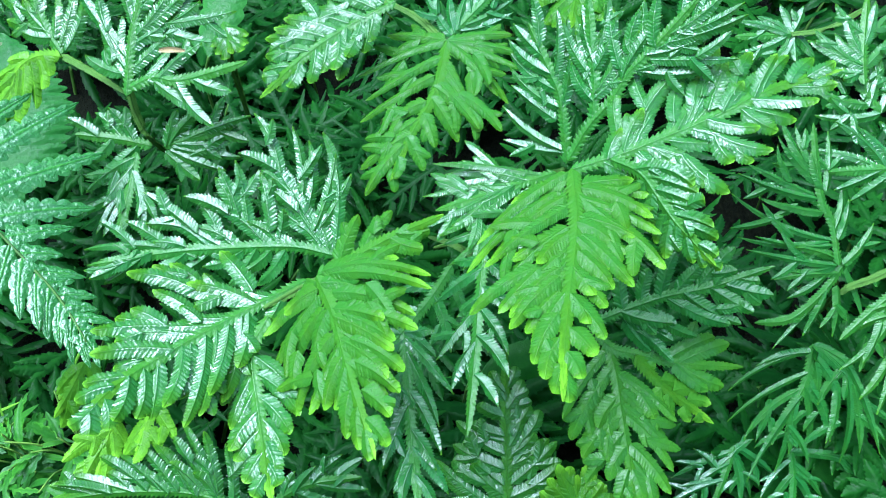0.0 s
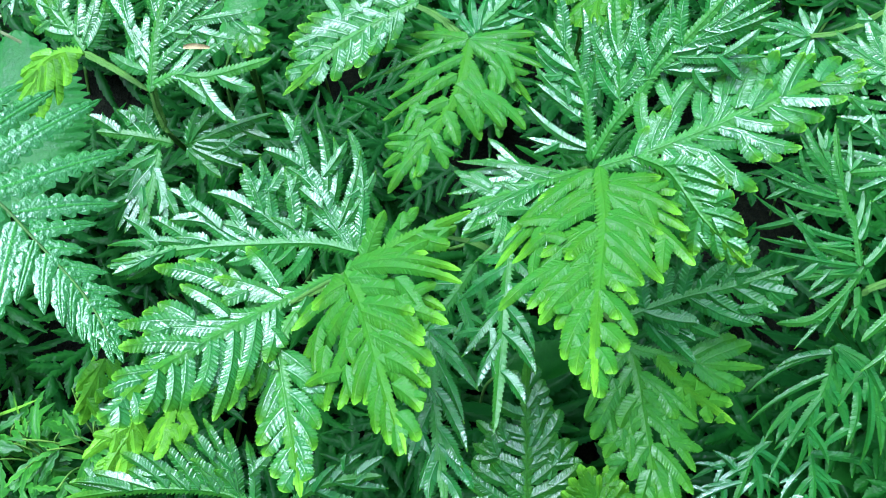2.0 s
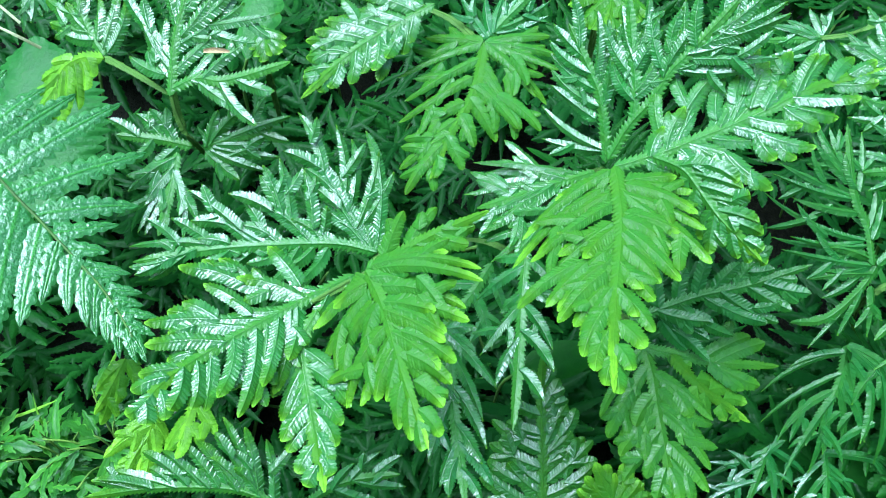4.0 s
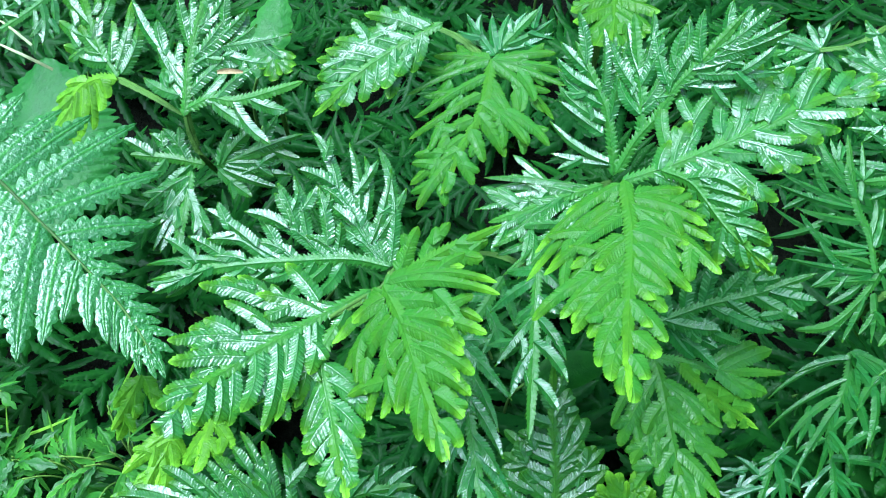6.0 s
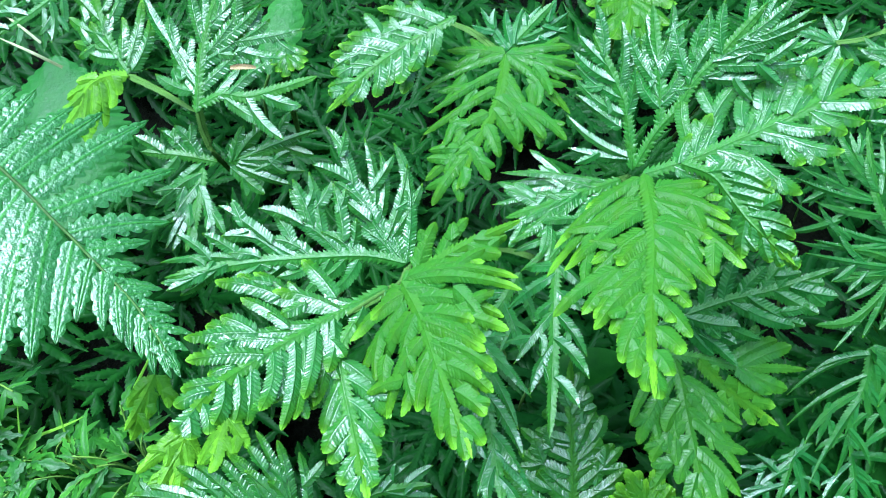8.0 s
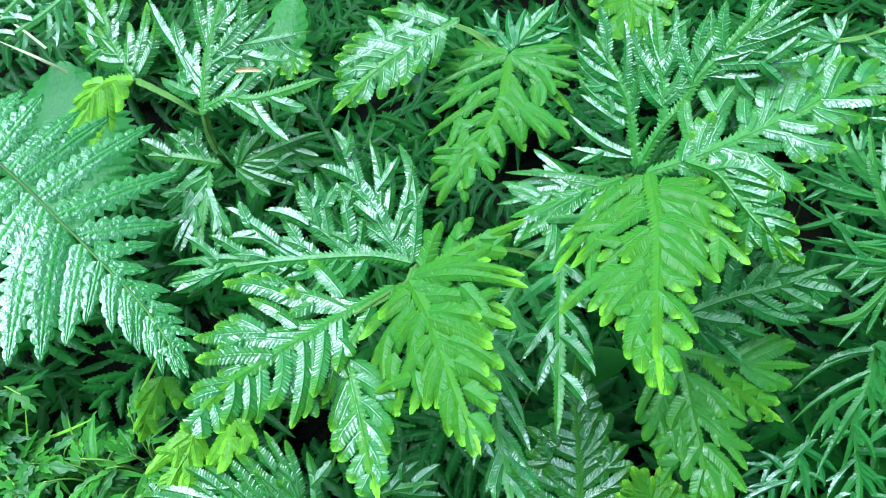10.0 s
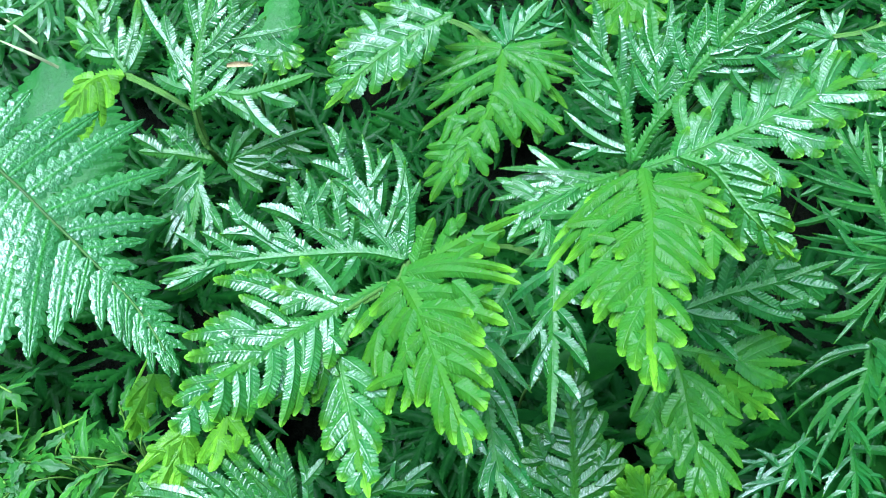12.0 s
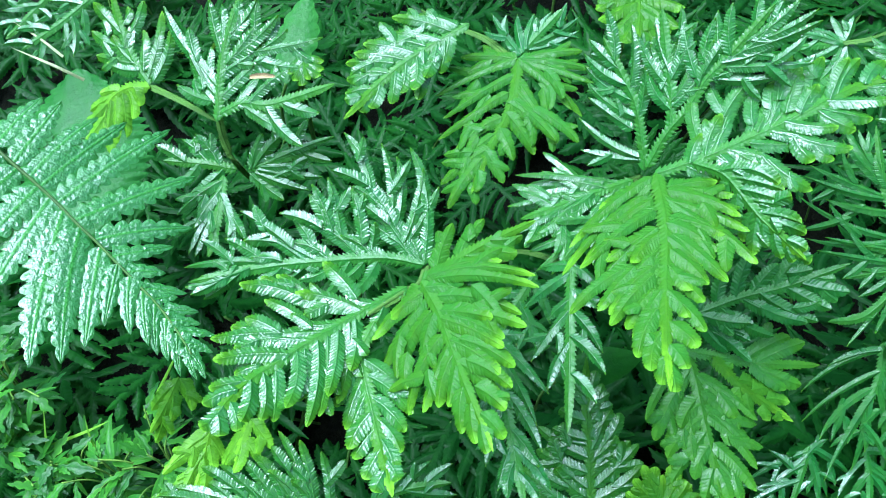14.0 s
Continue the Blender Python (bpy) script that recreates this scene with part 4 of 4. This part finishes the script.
spray(back_plant, (-0.1282, 0.2076, 0.1743), (2, 16, -96), 0.36, [(0.0, 0.0), (18.5, 0.5), (37.6, 0.0)],
      [(5.3, 0.1, -20, 30.9), (6.7, 0.3, -27, 19.5), (8.0, 0.0, 14, 29.0), (10.6, -0.0, 37, 22.1), (15.9, 0.1, -14, 21.4), (2.7, 0.2, -44, 22.9)], width=1.15, tip=0.1)
spray(back_plant, (-0.1242, 0.2148, 0.1694), (-34, -6, 174), 0.38, [(0.0, 0.0), (15.3, -0.8), (33.1, -0.0)],
      [(7.7, -0.4, -47, 17.2), (12.8, -0.6, -33, 16.5), (17.1, -0.5, 49, 14.8), (6.2, 0.4, 43, 17.5), (22.9, -0.4, -23, 14.5)], width=1.15, tip=0.1)

lime_plant = plant("spikemoss", (0.0570, 0.2760, 0.2050), "yellow-green young spikemoss fan behind wet fronds")
stalk(lime_plant, [(0.057, 0.272, 0.212), (0.058, 0.290, 0.185), (0.060, 0.300, 0.120)], 0.9)
spray(lime_plant, (0.0560, 0.2720, 0.2130), (4, 6, -99), 0.82, [(0.0, 0.0), (14.0, 0.6), (30.0, 0.0)],
      [(2.0, 0.8, 62, 20.0), (6.0, 1.0, 48, 21.0), (11.0, 0.8, 38, 18.0), (16.0, 0.8, 27, 16.0), (21.0, 0.4, 15, 12.0), (3.0, -0.6, -64, 19.0), (7.0, -0.6, -50, 20.0), (12.0, -0.4, -40, 17.0), (17.0, 0.0, -28, 14.0), (0.0, 0.0, 95, 15.0), (0.0, 0.0, -96, 14.0)], width=1.25, tip=0.6, forks=0.3)

tuft_plant = plant("spikemoss", (-0.0980, 0.2700, 0.1780), "small lime-tipped spikemoss shoot under a broad leaf")
stalk(tuft_plant, [(-0.100, 0.276, 0.183), (-0.104, 0.282, 0.160), (-0.106, 0.288, 0.100)], 0.8)
spray(tuft_plant, (-0.0990, 0.2740, 0.1850), (6, 4, -72), 0.6, [(0.0, 0.0), (9.0, 0.2), (20.0, 0.0)],
      [(4.0, 0.3, 48, 11.0), (8.0, 0.3, 36, 11.0), (12.0, 0.2, 30, 9.0), (5.0, -0.3, -46, 10.5), (9.0, -0.3, -38, 10.0), (13.5, -0.2, -30, 8.0)], width=1.05, tip=1.1, forks=0.1, rounded=0.9)

far_plant = plant("spikemoss", (-0.2382, 0.3268, 0.1638), "dim spikemoss clump far back in shade")
spray(far_plant, (-0.2126, 0.3317, 0.1772), (-29, 18, -149), 0.3, [(0.0, 0.0), (23.2, 0.9), (48.7, 0.0)],
      [(8.3, 1.1, -42, 17.9), (15.7, 1.0, -25, 21.2), (16.6, 1.6, 53, 21.2), (22.1, 1.5, 49, 21.0), (30.6, 0.8, -33, 17.9), (36.8, 1.6, 34, 14.1), (10.4, 1.5, 48, 19.2), (42.2, 1.3, -32, 14.9)], width=1.0, tip=0.3)
spray(far_plant, (-0.2376, 0.3418, 0.1741), (-27, 22, -142), 0.3, [(0.0, 0.0), (17.1, -0.0), (38.6, 0.0)],
      [(5.7, 0.0, -48, 20.3), (12.9, -0.0, -36, 18.4), (18.2, 0.6, 46, 17.0), (25.7, 0.0, -34, 15.5)], width=1.0, tip=0.3)

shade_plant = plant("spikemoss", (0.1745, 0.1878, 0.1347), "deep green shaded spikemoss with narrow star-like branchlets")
spray(shade_plant, (0.1652, 0.1673, 0.1494), (0, -34, 104), 0.25, [(0.0, 0.0), (16.7, -0.8), (30.5, 2.4), (60.3, 0.0)],
      [(40.3, 3.5, 18, 23.1), (43.9, 3.8, 2, 15.5), (32.7, 1.2, 6, 15.4), (31.3, 0.2, -18, 24.1), (30.5, 4.9, 50, 30.7), (29.1, 4.4, 59, 33.3), (22.9, 2.1, 61, 27.4), (10.7, 1.0, 54, 44.8), (10.7, 2.2, 72, 35.5), (8.6, 1.4, 72, 32.3), (0.2, 1.4, 67, 38.3), (0.1, 0.6, 84, 24.8), (10.6, -1.3, -30, 16.6), (15.4, -1.3, -22, 17.4), (-0.2, -2.0, -51, 21.1), (35.5, 3.2, 34, 24.7)], width=0.95, tip=0.15, forks=0.3, leaf=DULL_SHADED)
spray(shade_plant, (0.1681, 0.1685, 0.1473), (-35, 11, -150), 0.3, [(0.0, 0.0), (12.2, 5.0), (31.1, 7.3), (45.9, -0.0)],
      [(8.9, 4.3, 17, 33.9), (10.8, 5.1, 35, 20.7), (6.2, 6.0, 57, 20.8), (3.6, 1.7, -26, 28.4), (3.8, -2.3, 1, 22.2), (-0.5, 1.4, 82, 25.1), (1.7, -4.3, -44, 19.4)], width=0.95, tip=0.15, forks=0.3, leaf=DULL_SHADED)
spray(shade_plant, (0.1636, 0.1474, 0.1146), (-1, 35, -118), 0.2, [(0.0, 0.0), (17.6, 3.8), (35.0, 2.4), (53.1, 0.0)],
      [(2.3, 1.1, -36, 38.3), (12.5, 2.9, -28, 38.3), (20.9, 2.7, -20, 31.0), (24.8, 3.1, 7, 33.9), (18.7, 4.3, 27, 28.0), (18.6, 7.5, 39, 22.5), (14.2, 16.5, 12, 22.6), (6.7, 3.4, 31, 13.8), (5.4, 14.7, -9, 17.2), (6.1, 17.4, 17, 38.4), (9.2, 21.2, 28, 28.3), (2.2, 15.8, 42, 37.0), (2.8, 2.6, -50, 24.5), (22.7, 4.7, -7, 42.3), (31.6, 3.5, 19, 17.7)], width=1.0, tip=0.35, forks=0.3, leaf=DULL_SHADED)
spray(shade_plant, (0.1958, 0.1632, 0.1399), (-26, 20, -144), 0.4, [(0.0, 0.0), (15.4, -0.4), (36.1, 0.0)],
      [(12.2, 7.0, 5, 30.9), (15.9, 13.3, 33, 34.0), (14.0, 5.4, -10, 19.3), (16.5, 15.9, 15, 29.3), (9.1, 3.3, -18, 12.9), (13.4, 12.2, 40, 29.2), (17.4, 5.7, 27, 18.3)], width=1.0, tip=0.2, forks=0.3, leaf=DULL_SHADED)
stalk(shade_plant, [(0.193, 0.170, 0.144), (0.182, 0.165, 0.143), (0.169, 0.161, 0.139), (0.174, 0.168, 0.102)], 0.8)

fringe_plant = plant("spikemoss", (0.1368, 0.1095, 0.0651), "dark green spikemoss with thin branchlets under foliage")
spray(fringe_plant, (0.1336, 0.1135, 0.0779), (-12, 30, -113), 0.2, [(0.0, 0.0), (16.4, 0.4), (30.3, -0.0)],
      [(2.9, -0.3, -42, 27.8), (5.8, -0.7, -16, 22.3), (2.6, 0.4, 42, 22.3), (-0.0, 0.8, 69, 23.1), (8.2, 0.2, -29, 27.5), (4.9, 1.8, 20, 20.7), (5.9, -0.2, 149, 12.9), (16.4, 0.4, -43, 28.9), (14.2, -1.1, -110, 16.1)], width=0.85, tip=0.3)
spray(fringe_plant, (0.1595, 0.1113, 0.0765), (-0, 32, -90), 0.2, [(0.0, 0.0), (12.9, 1.3), (28.5, -0.0)],
      [(3.9, 0.5, -39, 21.6), (5.2, 0.5, 39, 19.9), (10.4, 1.0, -26, 20.1), (10.4, 1.0, 27, 20.4), (2.6, 0.0, 18, 16.4), (2.6, 25.9, 50, 20.2), (3.9, 23.3, 28, 22.0)], width=0.85, tip=0.3)

corner_plant = plant("spikemoss", (0.1739, 0.2938, 0.1596), "wet green spikemoss with arching fans")
stalk(corner_plant, [(0.167, 0.287, 0.166), (0.177, 0.282, 0.173), (0.183, 0.279, 0.181), (0.210, 0.306, 0.167)], 0.7)
spray(corner_plant, (0.1683, 0.2865, 0.1663), (-24, 0, -176), 0.35, [(0.0, 0.0), (9.7, -0.0), (28.9, 0.0)],
      [(1.9, -0.1, -32, 16.6), (2.8, 0.4, -14, 24.8), (3.8, 1.5, 14, 24.1), (2.4, 2.1, 44, 20.7), (0.0, 2.7, 52, 18.1), (-0.0, 1.6, 81, 12.6), (-0.0, -0.0, 124, 14.3), (-0.0, -1.2, -115, 14.1), (0.0, -0.6, -70, 14.8)], width=1.0, tip=0.2)
spray(corner_plant, (0.1768, 0.2325, 0.1880), (1, -24, 83), 0.4, [(0.0, 0.0), (14.9, 0.9), (40.3, 0.0)],
      [(7.3, 0.7, 62, 23.8), (12.4, 0.8, 24, 19.0), (17.4, 0.5, -11, 19.0), (22.5, 0.7, 44, 16.9), (8.4, 0.9, 51, 24.2), (4.8, 0.5, 79, 17.7), (7.4, 0.2, -35, 19.7), (19.9, 0.8, -38, 17.2), (12.0, 0.7, 51, 14.9), (6.4, 0.8, 119, 9.9)], width=1.0, tip=0.35, forks=0.3)
spray(corner_plant, (0.1906, 0.1995, 0.1729), (-32, 1, -178), 0.3, [(0.0, 0.0), (11.7, -0.4), (31.6, -0.0)],
      [(2.3, -0.1, -48, 23.5), (7.0, -0.7, -41, 27.6), (9.3, -0.3, -20, 28.3), (4.7, 1.0, 29, 21.9), (-0.0, -0.0, -66, 20.9), (9.4, 0.1, 17, 19.8), (2.4, 2.2, 16, 14.8)], width=1.0, tip=0.25, forks=0.0)
spray(corner_plant, (0.1862, 0.2252, 0.1787), (-21, -24, 133), 0.4, [(0.0, 0.0), (12.0, -0.4), (23.0, 0.0)],
      [(9.1, 2.8, -56, 20.1), (5.1, 2.7, -55, 20.6), (5.1, 0.6, 31, 24.3), (-0.0, 0.5, 53, 24.8), (-0.0, 0.2, -53, 20.0)], width=1.0, tip=0.3)

fern = plant("fern", (-0.1963, 0.1894, 0.1962), "wet glossy fern frond with lobed leaflets and grey-green midrib")
fern_frond(fern, (-0.1955, 0.1912, 0.2176), (-14, 22, -45), [(-15.0, -7.9), (-3.4, -6.7), (10.8, -5.0), (19.7, -3.8), (30.7, -2.7), (43.3, -2.0), (51.4, -1.2), (59.5, -0.8), (73.1, -0.1), (85.1, 0.4), (95.9, -0.3), (108.0, -2.3)],
      [(-0.8, -6.2, 117, 31.6, 4.4), (8.6, -5.3, 116, 34.7, 4.5), (16.4, -3.6, 113, 40.0, 4.6), (22.0, -3.1, 105, 49.0, 4.7), (30.8, -2.2, 99, 58.2, 5.0), (40.2, -1.9, 85, 54.1, 5.2), (50.8, -0.9, 71, 36.5, 4.5), (60.1, -0.5, 70, 23.5, 2.8), (68.0, -0.2, 62, 14.0, 2.0), (76.8, 0.2, 59, 16.2, 1.7), (82.4, 0.5, 70, 9.0, 1.5), (87.8, 0.6, 56, 13.0, 1.5), (92.8, 0.1, 55, 11.0, 1.4), (97.6, -0.5, 54, 14.5, 1.4), (102.5, -1.2, 38, 11.0, 1.3)]
      + [(2.7, -6.3, -78, 22.0, 4.1), (11.4, -5.2, -76, 26.0, 4.2), (21.5, -4.0, -72, 31.0, 4.3), (27.7, -3.4, -63, 41.0, 4.5), (34.9, -2.9, -50, 60.4, 5.1), (44.0, -2.4, -47, 52.3, 5.0), (54.4, -1.3, -46, 38.9, 4.0), (63.7, -0.9, -48, 24.6, 2.4), (70.2, -0.5, -45, 22.7, 2.1), (77.3, -0.1, -40, 21.7, 2.0), (84.5, 0.1, -46, 19.1, 1.9), (90.9, -0.1, -45, 16.3, 1.7), (98.0, -0.8, -42, 16.0, 1.5), (104.2, -1.8, -30, 13.0, 1.3), (106.0, -2.1, 2, 12.0, 1.4)])
broad_leaf("broad_leaf", "broad wet crenate leaf with pale veins", (-0.209, 0.202, 0.131), (-0.220, 0.299, 0.160), 31, 0.25, 22, fall=0.05)
broad_leaf("broad_leaf", "bright green lobed leaf behind wet foliage", (-0.105, 0.259, 0.178), (-0.096, 0.303, 0.197), 9, 0.5, 6)
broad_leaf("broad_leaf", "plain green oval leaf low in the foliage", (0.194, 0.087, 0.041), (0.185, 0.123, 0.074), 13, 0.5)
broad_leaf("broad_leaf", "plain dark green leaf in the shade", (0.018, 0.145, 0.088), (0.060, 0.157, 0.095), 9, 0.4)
herb((-0.254, 0.123, 0.047), "small bright green herb with narrow pointed leaves", 31)
herb((-0.228, 0.121, 0.044), "small bright green herb with narrow pointed leaves", 32)
herb((-0.198, 0.115, 0.050), "small bright green herb with narrow pointed leaves", 33)
herb((-0.256, 0.142, 0.054), "small bright green herb with narrow pointed leaves", 35)
herb((-0.270, 0.143, 0.060), "small bright green herb with narrow pointed leaves", 34)
herb((-0.258, 0.159, 0.071), "small bright green herb with narrow pointed leaves", 38, age=0.45)
herb((-0.168, 0.113, 0.070), "small bright green herb with narrow pointed leaves", 39)
grass_blade("thin pale green grass blade", [(-0.183, 0.137, 0.076), (-0.169, 0.141, 0.099), (-0.148, 0.156, 0.130)], 0.9)
grass_blade("thin pale green grass blade", [(-0.210, 0.123, 0.045), (-0.214, 0.132, 0.062), (-0.213, 0.139, 0.077)], 0.7)
grass_blade("thin pale green grass blade", [(-0.234, 0.111, 0.038), (-0.236, 0.127, 0.059), (-0.233, 0.144, 0.081)], 0.8)
grass_blade("thin pale green grass blade", [(-0.241, 0.104, 0.044), (-0.244, 0.114, 0.056), (-0.245, 0.124, 0.068)], 0.7)
grass_blade("thin pale green grass blade", [(-0.239, 0.133, 0.053), (-0.219, 0.137, 0.060), (-0.204, 0.140, 0.067)], 0.8)
grass_blade("pale straw-green stalk lying across leaves", [(-0.216, 0.288, 0.158), (-0.228, 0.288, 0.169), (-0.253, 0.302, 0.169)], 0.8, material=STRAW)
grass_blade("pale straw-green stalk lying across leaves", [(-0.231, 0.305, 0.159), (-0.243, 0.313, 0.165), (-0.261, 0.327, 0.165)], 0.7, material=STRAW)
dry_leaf("small curled tan dead leaf caught on wet spikemoss", (-0.1078, 0.2212, 0.2179), (-0.0972, 0.2199, 0.2190), 1.1)

# ---- undergrowth: smaller spikemoss below ----
def small_frond(seed, age, joined=False):
    """A short frond with alternate branchlets. joined: each branch in one mesh, for the deep shade."""
    r = random.Random(seed)
    ob = plant("spikemoss", (0, 0, 0), "thin dark spikemoss frond deep in shade" if joined else "small dark green spikemoss frond in the undergrowth")
    tagged(ob, group="deep spikemoss" if joined else "undergrowth spikemoss")
    for k in range(3):
        yaw, reach = r.uniform(-25, 25) + (k - 1) * 75, r.uniform(42, 60)
        twigs = []
        count = 8
        for i in range(count):
            side = 1 if i % 2 else -1
            size = reach * 0.5 * (1 - 0.55 * (i / count)) * r.uniform(0.8, 1.2)
            twigs.append((reach * (0.12 + 0.8 * i / count), 0, side * (58 - 26 * i / count + r.uniform(-8, 8)), size))
        stem = spray(ob, (0, 0, 0.0), (r.uniform(-12, 12), r.uniform(-14, 14), yaw), age, [(0, 0), (reach * 0.5, r.uniform(-2, 2)), (reach, 0)], twigs, width=1.45, tip=0.3, sparse=3.0 if joined else 1.8, material=SHADED_LEAF, forks=0.0)
        if joined:
            bm = bmesh.new()
            bm.from_mesh(stem.data)
            for twig in list(stem.children):
                twig.data.transform(twig.matrix_basis)
                bm.from_mesh(twig.data)
                bpy.data.objects.remove(twig)
            bm.to_mesh(stem.data)
            bm.free()
            tagged(stem, kind="stuff")
    line = smooth_line([(0, 0, 0), (-0.004, 0.002, -0.03), (-0.012, 0.004, -0.11)])
    verts, faces = tube(line, [0.9 * MM] * len(line))
    under(new("stem", mesh_from("stem", verts, faces, STEM, [0.4] * len(verts))), ob, Matrix.Identity(4))
    return ob


HOLLOWS = [(-0.2, 0.165, 0.03)]


def scatter(fronds, seed, columns, rows, step, low, swell, skip):
    """Spread copies of the fronds over the bank, at a height that swells and sinks."""
    r = random.Random(seed)
    used = set()
    for j in range(rows):
        for i in range(columns):
            x = (i - columns / 2 + 0.5 * (j % 2)) * step + r.uniform(-0.35, 0.35) * step
            y = -0.03 + (j + r.uniform(-0.35, 0.35)) * step
            if any(math.hypot(x - a, y - b) < c for a, b, c in HOLLOWS):
                continue
            if r.random() < skip:
                continue
            z = low + swell * (noise.noise((x * 6, y * 6, 9.0)) + 0.4) + 0.03 * max(0, min(1, (x + 0.15) / 0.2)) + r.uniform(-0.01, 0.01)
            k = r.randrange(len(fronds))
            m = pose(x, y, max(0.025, z), r.uniform(-28, 18), r.uniform(-22, 22), r.uniform(0, 360)) @ Matrix.Scale(r.uniform(0.8, 1.3), 4)
            if k not in used:
                used.add(k)
                fronds[k].matrix_basis = m
            else:
                copy_thing(fronds[k], m)


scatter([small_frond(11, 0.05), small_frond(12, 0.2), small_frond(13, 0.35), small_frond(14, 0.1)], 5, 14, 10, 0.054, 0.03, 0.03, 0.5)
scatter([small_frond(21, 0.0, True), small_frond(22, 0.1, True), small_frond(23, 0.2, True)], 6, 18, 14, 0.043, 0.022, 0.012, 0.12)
